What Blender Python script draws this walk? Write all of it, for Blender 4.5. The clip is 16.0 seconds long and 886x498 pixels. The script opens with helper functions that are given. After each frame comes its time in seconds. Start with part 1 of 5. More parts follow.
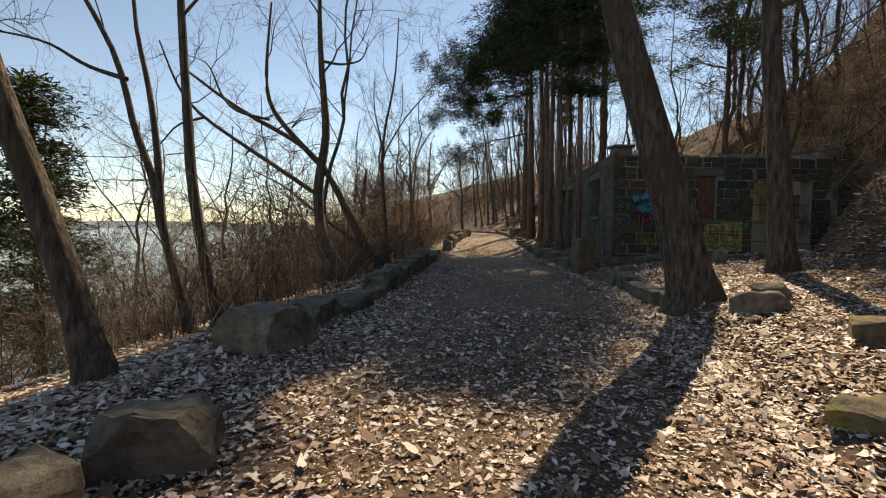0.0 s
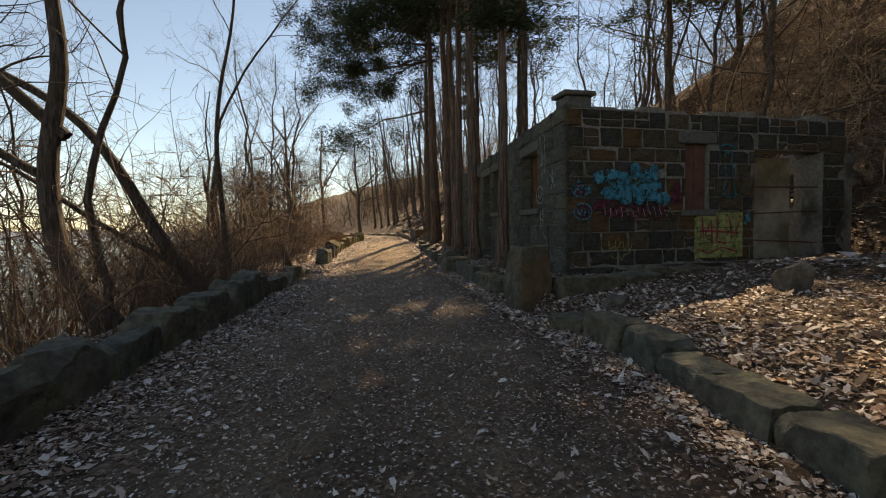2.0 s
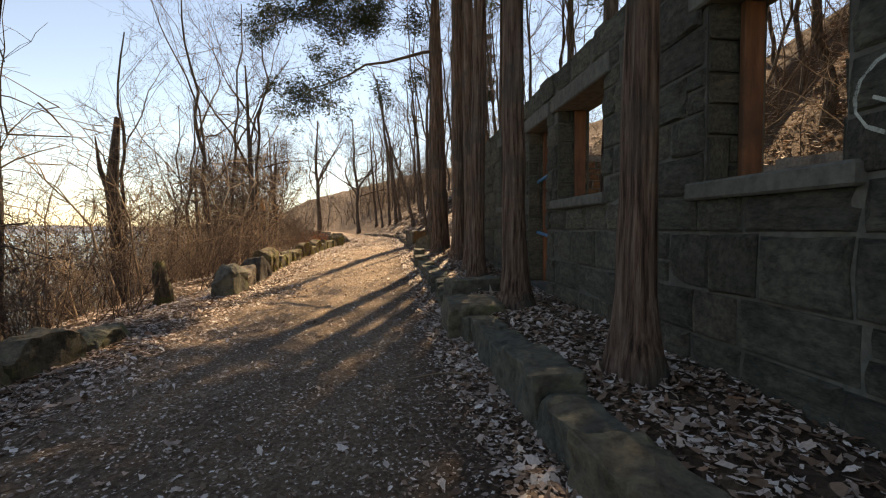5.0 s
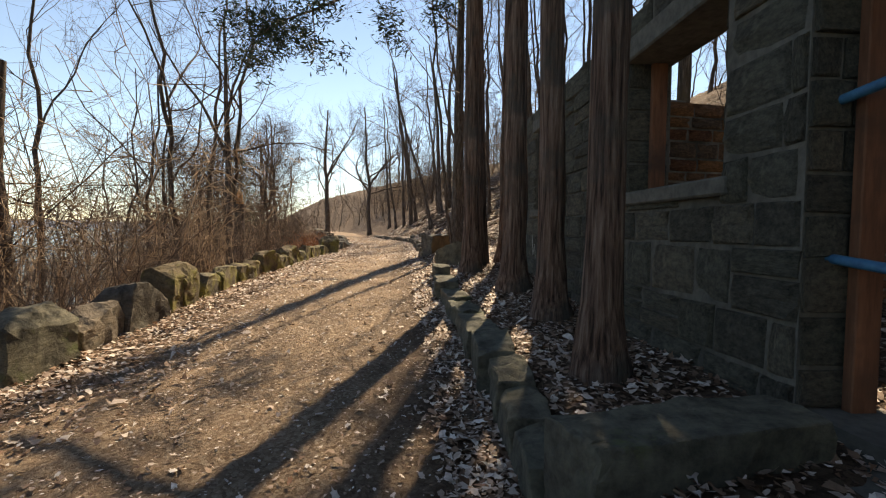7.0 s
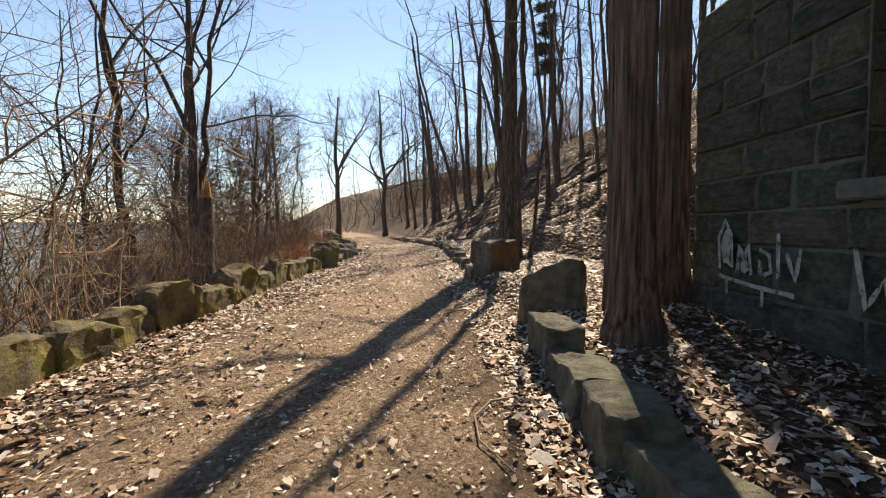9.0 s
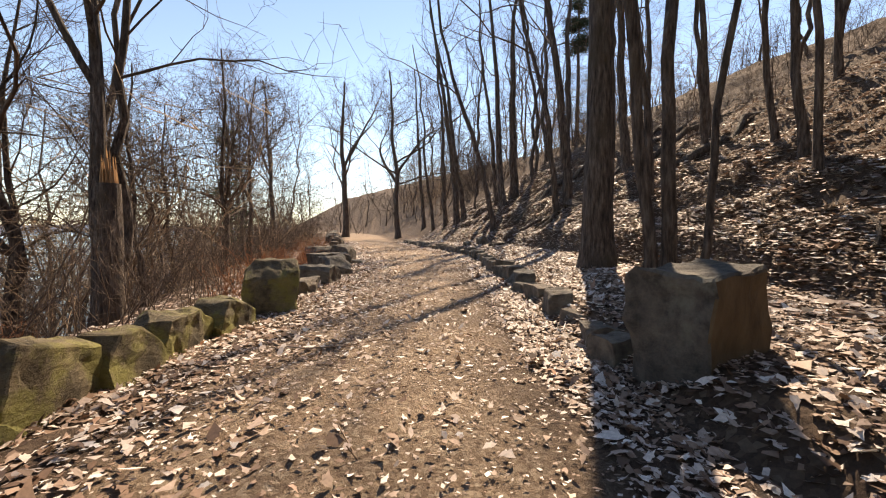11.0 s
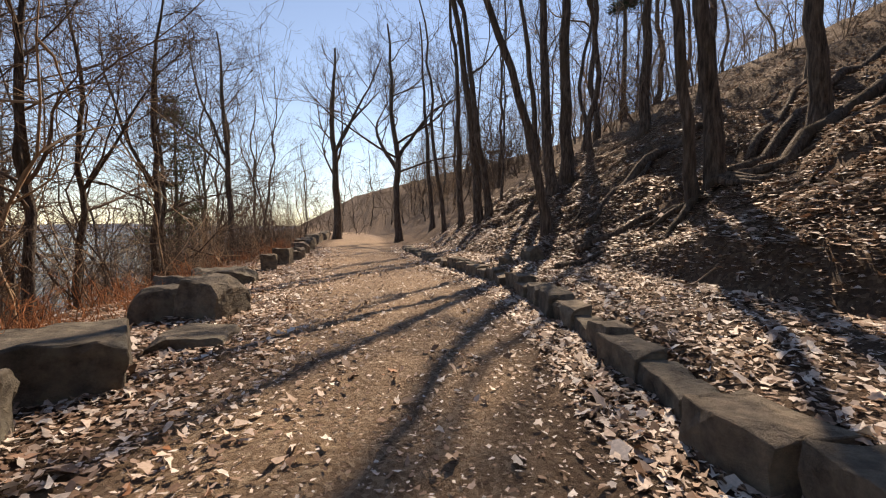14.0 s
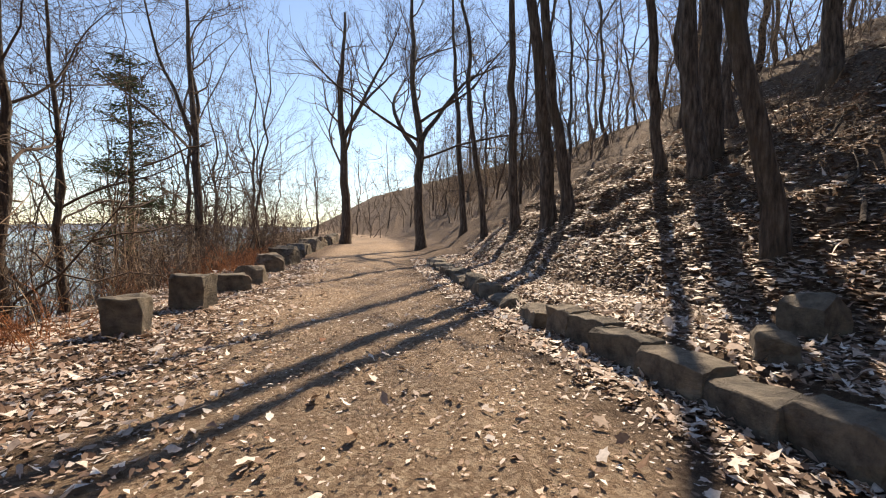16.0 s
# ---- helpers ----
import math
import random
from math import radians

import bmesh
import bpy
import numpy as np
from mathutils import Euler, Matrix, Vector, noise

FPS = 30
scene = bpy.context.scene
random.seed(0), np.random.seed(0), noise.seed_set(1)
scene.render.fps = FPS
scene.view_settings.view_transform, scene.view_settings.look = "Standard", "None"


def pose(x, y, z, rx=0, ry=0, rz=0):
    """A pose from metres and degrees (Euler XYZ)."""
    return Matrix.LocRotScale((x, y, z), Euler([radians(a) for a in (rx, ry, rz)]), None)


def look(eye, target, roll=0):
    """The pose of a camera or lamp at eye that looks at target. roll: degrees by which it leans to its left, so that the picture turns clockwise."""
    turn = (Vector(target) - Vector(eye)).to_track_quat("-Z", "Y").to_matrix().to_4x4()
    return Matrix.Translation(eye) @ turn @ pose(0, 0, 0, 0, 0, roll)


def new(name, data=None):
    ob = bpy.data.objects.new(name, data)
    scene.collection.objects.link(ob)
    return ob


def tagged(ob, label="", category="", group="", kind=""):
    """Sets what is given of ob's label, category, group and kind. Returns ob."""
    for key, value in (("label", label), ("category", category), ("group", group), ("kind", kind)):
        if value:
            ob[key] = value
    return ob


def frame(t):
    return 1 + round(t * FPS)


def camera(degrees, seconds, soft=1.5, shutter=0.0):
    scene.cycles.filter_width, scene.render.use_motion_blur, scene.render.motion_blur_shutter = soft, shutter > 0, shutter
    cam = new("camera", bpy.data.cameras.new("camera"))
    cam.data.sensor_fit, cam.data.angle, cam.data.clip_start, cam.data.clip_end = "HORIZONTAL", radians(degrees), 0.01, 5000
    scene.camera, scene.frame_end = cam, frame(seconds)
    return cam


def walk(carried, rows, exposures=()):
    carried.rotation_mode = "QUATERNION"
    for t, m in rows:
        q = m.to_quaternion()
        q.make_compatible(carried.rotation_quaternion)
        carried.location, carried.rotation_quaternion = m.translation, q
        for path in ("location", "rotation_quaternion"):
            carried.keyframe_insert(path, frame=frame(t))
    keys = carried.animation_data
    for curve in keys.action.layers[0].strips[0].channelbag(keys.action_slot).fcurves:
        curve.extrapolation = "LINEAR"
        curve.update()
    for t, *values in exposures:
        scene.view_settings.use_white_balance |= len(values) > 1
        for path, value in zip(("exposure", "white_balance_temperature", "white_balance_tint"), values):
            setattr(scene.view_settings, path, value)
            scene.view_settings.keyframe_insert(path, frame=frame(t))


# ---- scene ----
cam = camera(88, 16.0, soft=1.1)
PATH = [
    (0, (-2.977, -9.72, 0.869), (-2.888, -7.724, 0.775), 0.4),
    (0.5, (-2.78, -8.321, 0.899), (-2.653, -6.327, 0.803), -0.0),
    (1, (-2.535, -6.933, 0.902), (-2.305, -4.948, 0.807), -0.5),
    (1.5, (-2.181, -5.555, 0.878), (-1.804, -3.593, 0.788), -1.3),
    (2, (-1.664, -4.24, 0.892), (-1.174, -2.303, 0.801), -1.1),
    (2.5, (-1.083, -3.022, 0.904), (-0.593, -1.085, 0.812), -0.8),
    (3, (-0.624, -1.849, 0.924), (-0.141, 0.09, 0.829), -0.5),
    (3.5, (-0.331, -0.746, 0.94), (0.142, 1.195, 0.846), -0.2),
    (4, (-0.054, 0.369, 0.942), (0.404, 2.313, 0.85), -0.0),
    (4.2, (0.02, 0.822, 0.947), (0.472, 2.768, 0.854), -0.1),
    (6.3, (0.671, 5.792, 0.987), (1.087, 7.746, 0.894), -0.3),
    (6.5, (0.765, 6.286, 0.988), (1.171, 8.242, 0.899), 0.1),
    (7, (0.956, 7.58, 0.999), (1.323, 9.544, 0.913), 0.7),
    (7.5, (0.985, 8.889, 1.02), (1.336, 10.856, 0.931), 0.4),
    (8, (1.036, 10.131, 1.059), (1.383, 12.099, 0.967), -0.0),
    (8.5, (1.079, 11.315, 1.064), (1.406, 13.286, 0.97), -0.1),
    (9, (1.089, 12.546, 1.046), (1.389, 14.521, 0.955), 0.2),
    (9.2, (1.087, 13.039, 1.041), (1.378, 15.016, 0.949), 0.1),
    (11.3, (1.357, 17.979, 1.071), (1.596, 19.963, 0.982), -0.1),
    (11.5, (1.401, 18.427, 1.074), (1.644, 20.41, 0.983), -0.2),
    (12, (1.561, 19.514, 1.088), (1.804, 21.497, 1.0), -0.2),
    (12.5, (1.759, 20.63, 1.102), (1.975, 22.616, 1.011), -0.1),
    (13, (1.87, 21.759, 1.128), (2.08, 23.746, 1.031), -0.4),
    (13.5, (1.966, 22.943, 1.137), (2.163, 24.931, 1.044), -0.5),
    (14, (2.034, 24.152, 1.148), (2.221, 26.141, 1.053), -0.2),
    (14.5, (2.046, 25.367, 1.177), (2.218, 27.357, 1.081), 0.0),
    (15, (2.1, 26.71, 1.169), (2.233, 28.703, 1.073), -0.2),
    (15.5, (2.032, 28.058, 1.183), (2.149, 30.053, 1.091), 0.0),
    (16, (1.875, 29.496, 1.193), (1.985, 31.492, 1.108), 0.3),
]
walk(cam, [(t, look(eye, target, roll)) for t, eye, target, roll in PATH], exposures=[(0.0, 0.5, 9300, 11), (1.5, 0.5, 10200, 11), (3.0, 0.84, 11000, 15), (4.0, 1.05, 11200, 18), (6.5, 0.85, 9400, 12), (9.0, 0.86, 8300, 11), (11.5, 0.98, 8600, 17), (13.0, 0.8, 9300, 20), (14.5, 0.48, 8200, 17), (15.3, 0.55, 8000, 15), (16.0, 0.78, 8100, 14)])

# ---- world, sun ----
SUN_TO = Vector((0.302, 0.679, 0.669)).normalized()
world = bpy.data.worlds.new("world")
scene.world = world
world.use_nodes = True
wn = world.node_tree
sky = wn.nodes.new("ShaderNodeTexSky")
sky.sky_type = "NISHITA"
sky.sun_disc = False
sky.sun_elevation = math.asin(SUN_TO.z)
sky.sun_rotation = math.atan2(SUN_TO.x, SUN_TO.y)
sky.air_density, sky.dust_density, sky.ozone_density = 0.85, 0.0, 3.2
wn.links.new(sky.outputs[0], wn.nodes["Background"].inputs[0])
wn.nodes["Background"].inputs[1].default_value = 0.135
sun = new("sun", bpy.data.lights.new("sun", "SUN"))
sun.data.energy, sun.data.angle, sun.data.color = 5.0, radians(0.53), (1.0, 0.93, 0.82)
sun.matrix_world = look((0, 0, 40), Vector((0, 0, 40)) - SUN_TO)

# ---- materials ----
def shader(name, rough=0.85):
    m = bpy.data.materials.new(name)
    m.use_nodes = True
    t = m.node_tree
    b = t.nodes["Principled BSDF"]
    b.inputs["Roughness"].default_value = rough
    b.inputs["Specular IOR Level"].default_value = 0.25
    return m, t, b


def noise_tex(t, scale, detail=6.0, rough=0.6, stretch=(1, 1, 1), kind="Object"):
    co = t.nodes.new("ShaderNodeTexCoord")
    mp = t.nodes.new("ShaderNodeMapping")
    mp.inputs["Scale"].default_value = stretch
    n = t.nodes.new("ShaderNodeTexNoise")
    n.inputs["Scale"].default_value, n.inputs["Detail"].default_value, n.inputs["Roughness"].default_value = scale, detail, rough
    t.links.new(co.outputs[kind], mp.inputs[0])
    t.links.new(mp.outputs[0], n.inputs["Vector"])
    return n


def ramp(t, source, stops):
    r = t.nodes.new("ShaderNodeValToRGB")
    while len(r.color_ramp.elements) < len(stops):
        r.color_ramp.elements.new(0.5)
    for e, (p, c) in zip(r.color_ramp.elements, stops):
        e.position, e.color = p, (*c, 1)
    t.links.new(source, r.inputs[0])
    return r


def blend(t, fac, a, b, mode="MIX"):
    m = t.nodes.new("ShaderNodeMix")
    m.data_type, m.blend_type = "RGBA", mode
    for s, v in ((0, fac), (6, a), (7, b)):
        if isinstance(v, (float, int)):
            m.inputs[s].default_value = v
        elif isinstance(v, tuple):
            m.inputs[s].default_value = (*v, 1)
        else:
            t.links.new(v, m.inputs[s])
    return m.outputs[2]


def relief(t, b, height, strength, dist=0.02):
    n = t.nodes.new("ShaderNodeBump")
    n.inputs["Strength"].default_value, n.inputs["Distance"].default_value = strength, dist
    t.links.new(height, n.inputs["Height"])
    t.links.new(n.outputs[0], b.inputs["Normal"])


def grainy(name, stops, scale, bump=0.5, dist=0.02, rough=0.85, stretch=(1, 1, 1), stain=None, stain_scale=1.5, jitter=0.0, kind="Object", stain_at=(0.5, 0.65)):
    """Colour by fine grain, with a larger stain over it, and jitter from piece to piece."""
    m, t, b = shader(name, rough)
    n = noise_tex(t, scale, 8.0, 0.65, stretch, kind)
    out = ramp(t, n.outputs[0], stops).outputs[0]
    if stain:
        big = noise_tex(t, stain_scale, 5.0, 0.6, (1, 1, 1), kind)
        f = ramp(t, big.outputs[0], [(stain_at[0], (0, 0, 0)), (stain_at[1], (1, 1, 1))])
        out = blend(t, f.outputs[0], out, stain)
    if jitter:
        info = t.nodes.new("ShaderNodeObjectInfo")
        v = ramp(t, info.outputs["Random"], [(0.0, (1 - jitter,) * 3), (1.0, (1 + jitter,) * 3)])
        out = blend(t, 1.0, out, v.outputs[0], "MULTIPLY")
    t.links.new(out, b.inputs["Base Color"])
    relief(t, b, n.outputs[0], bump, dist)
    return m


def piece_stone(name, palette, moss=None, moss_amount=0.0):
    """Sandstone pieces: each piece takes its own hue from the palette, with grain, stains and lichen."""
    m, t, b = shader(name, 0.9)
    info = t.nodes.new("ShaderNodeObjectInfo")
    hue = ramp(t, info.outputs["Random"], [(i / max(1, len(palette) - 1), c) for i, c in enumerate(palette)])
    hue.color_ramp.interpolation = "CONSTANT" if len(palette) > 4 else "LINEAR"
    n = noise_tex(t, 9.0, 9.0, 0.7)
    big = noise_tex(t, 1.7, 5.0, 0.6)
    g = ramp(t, n.outputs[0], [(0.3, (0.35, 0.35, 0.36)), (0.5, (0.95, 0.94, 0.92)), (0.72, (1.6, 1.55, 1.45))])
    out = blend(t, 1.0, hue.outputs[0], g.outputs[0], "MULTIPLY")
    s = ramp(t, big.outputs[0], [(0.35, (0.55, 0.55, 0.56)), (0.65, (1.15, 1.12, 1.05))])
    out = blend(t, 0.8, out, s.outputs[0], "MULTIPLY")
    if moss:
        spot = noise_tex(t, 2.6, 7.0, 0.7)
        f = ramp(t, spot.outputs[0], [(0.62 - 0.25 * moss_amount, (0, 0, 0)), (0.72 - 0.2 * moss_amount, (0.85, 0.85, 0.85))])
        out = blend(t, f.outputs[0], out, moss)
    t.links.new(out, b.inputs["Base Color"])
    ridge = noise_tex(t, 5.0, 12.0, 0.75, (1, 1, 2.6))
    relief(t, b, blend(t, 0.5, n.outputs[0], ridge.outputs[0]), 1.0, 0.06)
    return m


def litter_material():
    m, t, b = shader("leaf_litter", 0.62)
    geo = t.nodes.new("ShaderNodeNewGeometry")
    c = ramp(t, geo.outputs["Random Per Island"], [(0.0, (0.13, 0.075, 0.05)), (0.18, (0.23, 0.14, 0.092)), (0.4, (0.33, 0.215, 0.15)), (0.66, (0.57, 0.455, 0.38)), (0.86, (0.74, 0.645, 0.565)), (0.96, (0.82, 0.76, 0.69)), (1.0, (0.34, 0.14, 0.055))])
    n = noise_tex(t, 60.0, 4.0)
    g = ramp(t, n.outputs[0], [(0.3, (0.75, 0.75, 0.75)), (0.7, (1.15, 1.15, 1.15))])
    b.inputs["Specular IOR Level"].default_value = 0.28
    tone = blend(t, 1.0, c.outputs[0], g.outputs[0], "MULTIPLY")
    t.links.new(tone, b.inputs["Base Color"])
    glow = t.nodes.new("ShaderNodeBsdfTranslucent")
    t.links.new(tone, glow.inputs["Color"])
    thin = t.nodes.new("ShaderNodeMixShader")
    thin.inputs[0].default_value = 0.1
    t.links.new(b.outputs[0], thin.inputs[1])
    t.links.new(glow.outputs[0], thin.inputs[2])
    t.links.new(thin.outputs[0], t.nodes["Material Output"].inputs[0])
    return m


def ground_material():
    """Trodden trail with crushed leaves, passing into leaf mould beside it."""
    m, t, b = shader("ground", 0.95)
    at = t.nodes.new("ShaderNodeAttribute")
    at.attribute_name = "trail"
    fine = noise_tex(t, 38.0, 10.0, 0.75)
    coarse = noise_tex(t, 1.3, 6.0, 0.6)
    chips = t.nodes.new("ShaderNodeTexVoronoi")
    chips.inputs["Scale"].default_value = 26.0
    co = t.nodes.new("ShaderNodeTexCoord")
    t.links.new(co.outputs["Object"], chips.inputs["Vector"])
    trail = ramp(t, fine.outputs[0], [(0.32, (0.12, 0.078, 0.052)), (0.5, (0.32, 0.22, 0.148)), (0.68, (0.56, 0.43, 0.30))])
    worn = ramp(t, coarse.outputs[0], [(0.35, (0.62, 0.60, 0.60)), (0.65, (1.1, 1.06, 1.0))])
    trail_c = blend(t, 1.0, trail.outputs[0], worn.outputs[0], "MULTIPLY")
    small = t.nodes.new("ShaderNodeTexVoronoi")
    small.inputs["Scale"].default_value = 48.0
    t.links.new(co.outputs["Object"], small.inputs["Vector"])
    flakes = ramp(t, small.outputs["Color"], [(0.0, (0.13, 0.08, 0.053)), (0.5, (0.34, 0.24, 0.162)), (1.0, (0.66, 0.53, 0.39))])
    trail_c = blend(t, 0.6, trail_c, flakes.outputs[0])
    chip_c = ramp(t, chips.outputs["Color"], [(0.0, (0.045, 0.028, 0.019)), (0.45, (0.11, 0.068, 0.046)), (0.75, (0.22, 0.15, 0.10)), (1.0, (0.42, 0.32, 0.235))])
    mould = blend(t, 0.55, chip_c.outputs[0], ramp(t, fine.outputs[0], [(0.3, (0.04, 0.026, 0.018)), (0.7, (0.19, 0.125, 0.085))]).outputs[0])
    edge = t.nodes.new("ShaderNodeMath")
    edge.operation = "ADD"
    shift = t.nodes.new("ShaderNodeMath")
    shift.operation = "MULTIPLY_ADD"
    shift.inputs[1].default_value, shift.inputs[2].default_value = 1.2, -0.6
    t.links.new(coarse.outputs[0], shift.inputs[0])
    t.links.new(at.outputs["Fac"], edge.inputs[0])
    t.links.new(shift.outputs[0], edge.inputs[1])
    edge.use_clamp = True
    t.links.new(blend(t, edge.outputs[0], mould, trail_c), b.inputs["Base Color"])
    relief(t, b, fine.outputs[0], 1.0, 0.05)
    return m


def water_material():
    m, t, b = shader("lake_water", 0.12)
    b.inputs["Base Color"].default_value = (0.10, 0.15, 0.19, 1)
    b.inputs["Specular IOR Level"].default_value = 0.5
    n = noise_tex(t, 0.8, 6.0, 0.6, (1, 2.5, 1))
    relief(t, b, n.outputs[0], 0.6, 0.3)
    return m


BARK_CEDAR = grainy("cedar_bark", [(0.36, (0.05, 0.03, 0.022)), (0.5, (0.22, 0.135, 0.10)), (0.66, (0.38, 0.28, 0.22))], 9.0, 1.0, 0.14, 0.9, (3.2, 3.2, 0.16), (0.11, 0.10, 0.085), 1.4)
BARK_GREY = grainy("grey_bark", [(0.34, (0.035, 0.025, 0.02)), (0.52, (0.13, 0.098, 0.078)), (0.7, (0.26, 0.21, 0.175))], 10.0, 1.0, 0.12, 0.9, (2.2, 2.2, 0.35), (0.10, 0.075, 0.05), 1.1)
BARK_MOSSY = grainy("mossy_bark", [(0.34, (0.05, 0.038, 0.026)), (0.7, (0.20, 0.16, 0.11))], 9.0, 1.0, 0.1, 0.95, (2.0, 2.0, 0.5), (0.16, 0.17, 0.05), 3.0)
BARK_TWIG = grainy("twig_bark", [(0.3, (0.055, 0.037, 0.028)), (0.7, (0.17, 0.12, 0.09))], 3.0, 0.3, 0.01, 0.9, jitter=0.25)
TWIG_PALE = grainy("dry_twigs", [(0.3, (0.20, 0.13, 0.085)), (0.7, (0.46, 0.33, 0.22))], 4.0, 0.3, 0.01, 0.9, jitter=0.25)
TWIG_RUST = grainy("rust_twigs", [(0.3, (0.22, 0.085, 0.04)), (0.7, (0.46, 0.19, 0.085))], 4.0, 0.3, 0.01, 0.9, jitter=0.2)
WOOD_RAW = grainy("split_wood", [(0.3, (0.22, 0.10, 0.04)), (0.7, (0.50, 0.28, 0.13))], 6.0, 0.8, 0.03, 0.8, (4, 4, 0.2))
NEEDLES = grainy("needles", [(0.3, (0.018, 0.03, 0.016)), (0.6, (0.045, 0.065, 0.032)), (0.8, (0.10, 0.085, 0.045))], 1.2, 0.2, 0.01, 0.7, kind="Object")
NEEDLES_GREEN = grainy("pine_needles", [(0.3, (0.035, 0.055, 0.022)), (0.7, (0.13, 0.15, 0.06))], 1.2, 0.2, 0.01, 0.7)
STONE_WALL = piece_stone("ashlar", [(0.075, 0.072, 0.058), (0.10, 0.085, 0.062), (0.145, 0.09, 0.045), (0.085, 0.082, 0.072), (0.065, 0.066, 0.058), (0.12, 0.095, 0.066), (0.09, 0.072, 0.056)])
STONE_SIDE = piece_stone("ashlar_grey", [(0.115, 0.118, 0.098), (0.15, 0.142, 0.115), (0.125, 0.128, 0.108), (0.10, 0.10, 0.085), (0.165, 0.15, 0.12)])
STONE_KERB = piece_stone("kerbstone", [(0.115, 0.125, 0.105), (0.17, 0.16, 0.125), (0.135, 0.138, 0.115), (0.20, 0.17, 0.12)], (0.13, 0.15, 0.06), 0.25)
STONE_MOSSY = piece_stone("mossy_stone", [(0.15, 0.13, 0.09), (0.21, 0.155, 0.095), (0.135, 0.125, 0.10), (0.18, 0.14, 0.085)], (0.225, 0.205, 0.06), 0.6)
STONE_GATE = piece_stone("gate_stone", [(0.15, 0.145, 0.115), (0.16, 0.14, 0.105)], (0.20, 0.125, 0.06), 0.25)
STONE_SPLIT = grainy("split_stone_face", [(0.3, (0.075, 0.05, 0.027)), (0.7, (0.17, 0.115, 0.064))], 7.0, 0.6, 0.03, 0.9, (1, 1, 0.5), (0.06, 0.06, 0.048), 2.2)
STONE_DARK = piece_stone("boulder", [(0.12, 0.108, 0.094), (0.19, 0.165, 0.137), (0.24, 0.20, 0.16), (0.15, 0.137, 0.12)], (0.21, 0.20, 0.16), 0.3)
MORTAR = grainy("mortar", [(0.3, (0.13, 0.122, 0.105)), (0.7, (0.29, 0.27, 0.235))], 14.0, 0.6, 0.01, 0.95, stain=(0.075, 0.073, 0.062), stain_scale=1.2)
MORTAR_GREY = grainy("grey_mortar", [(0.3, (0.075, 0.074, 0.064)), (0.7, (0.15, 0.145, 0.125))], 14.0, 0.6, 0.01, 0.95, stain=(0.06, 0.058, 0.05), stain_scale=1.2)
PLASTER = grainy("plaster", [(0.3, (0.30, 0.27, 0.20)), (0.7, (0.46, 0.42, 0.32))], 5.0, 0.4, 0.01, 0.9, stain=(0.20, 0.17, 0.11), stain_scale=1.0)
CONCRETE = grainy("sill_concrete", [(0.3, (0.075, 0.075, 0.066)), (0.7, (0.16, 0.155, 0.135))], 12.0, 0.5, 0.01, 0.9)
TIMBER = grainy("rotten_timber", [(0.3, (0.10, 0.045, 0.026)), (0.7, (0.25, 0.115, 0.065))], 6.0, 0.5, 0.01, 0.85, (3, 3, 0.4), (0.09, 0.05, 0.035))
RUST = grainy("rusty_board", [(0.3, (0.09, 0.04, 0.028)), (0.7, (0.19, 0.09, 0.06))], 6.0, 0.5, 0.01, 0.8, stain=(0.13, 0.06, 0.04))
BLUE_PAINT = grainy("blue_paint", [(0.3, (0.02, 0.10, 0.20)), (0.7, (0.04, 0.19, 0.33))], 20.0, 0.2, 0.005, 0.45)


def spray(name, c, thin=0.62, bare=0.40):
    """Sprayed paint, worn off in spots so that the stone shows through."""
    m, t, b = shader(name, 0.6)
    n = noise_tex(t, 14.0, 8.0, 0.75)
    f = ramp(t, n.outputs[0], [(0.36, (0.3, 0.3, 0.3)), (thin, (1.1, 1.1, 1.1))])
    t.links.new(blend(t, 1.0, c, f.outputs[0], "MULTIPLY"), b.inputs["Base Color"])
    worn = noise_tex(t, 7.0, 9.0, 0.8)
    hold = ramp(t, worn.outputs[0], [(bare - 0.03, (0, 0, 0)), (bare + 0.05, (1, 1, 1))])
    t.links.new(hold.outputs[0], b.inputs["Alpha"])
    relief(t, b, n.outputs[0], 0.5, 0.02)
    return m


CYAN = spray("cyan_spray", (0.035, 0.30, 0.42), 0.66, 0.44)
CYAN_DARK = spray("teal_spray", (0.02, 0.19, 0.23))
MAGENTA = spray("magenta_spray", (0.17, 0.035, 0.065), 0.66, 0.48)
WHITE_SPRAY = spray("white_spray", (0.42, 0.45, 0.40))
YELLOW_SPRAY = spray("yellow_spray", (0.36, 0.37, 0.15))
RED_SPRAY = spray("red_spray", (0.42, 0.05, 0.07))
LITTER = litter_material()
GROUND = ground_material()
WATER = water_material()
# Blue-grey of distance haze is put straight into the hill colour.
HAZED_HILL = grainy("hazed_hill", [(0.3, (0.16, 0.20, 0.26)), (0.7, (0.24, 0.28, 0.34))], 0.02, 0.0)

# ---- the lie of the land ----
TRAIL_Y, TRAIL_Z = (-60, 9, 12, 16, 19, 30, 60), (-0.30, -0.30, -0.22, 0.04, 0.19, 0.32, 0.44)
LEFT_Y = (-60, -14, -7.4, -6.1, -4.9, -2.5, -1, 2.7, 3.9, 5.1, 6, 8, 9.8, 11.7, 13.5, 15.6, 17.3, 18.9, 20.6, 22, 24.7, 27.3, 28.7, 33.4, 38.7, 47.4, 60, 80, 140)
LEFT_X = (-9, -5.6, -4.75, -4.7, -4.45, -3.8, -3.6, -3.0, -2.85, -2.8, -2.55, -2.35, -2.15, -1.65, -1.45, -1.1, -0.78, -0.36, -0.12, 0.2, 0.4, 0.4, 0.23, -0.5, -1.0, -2.0, -3.2, -6, -30)
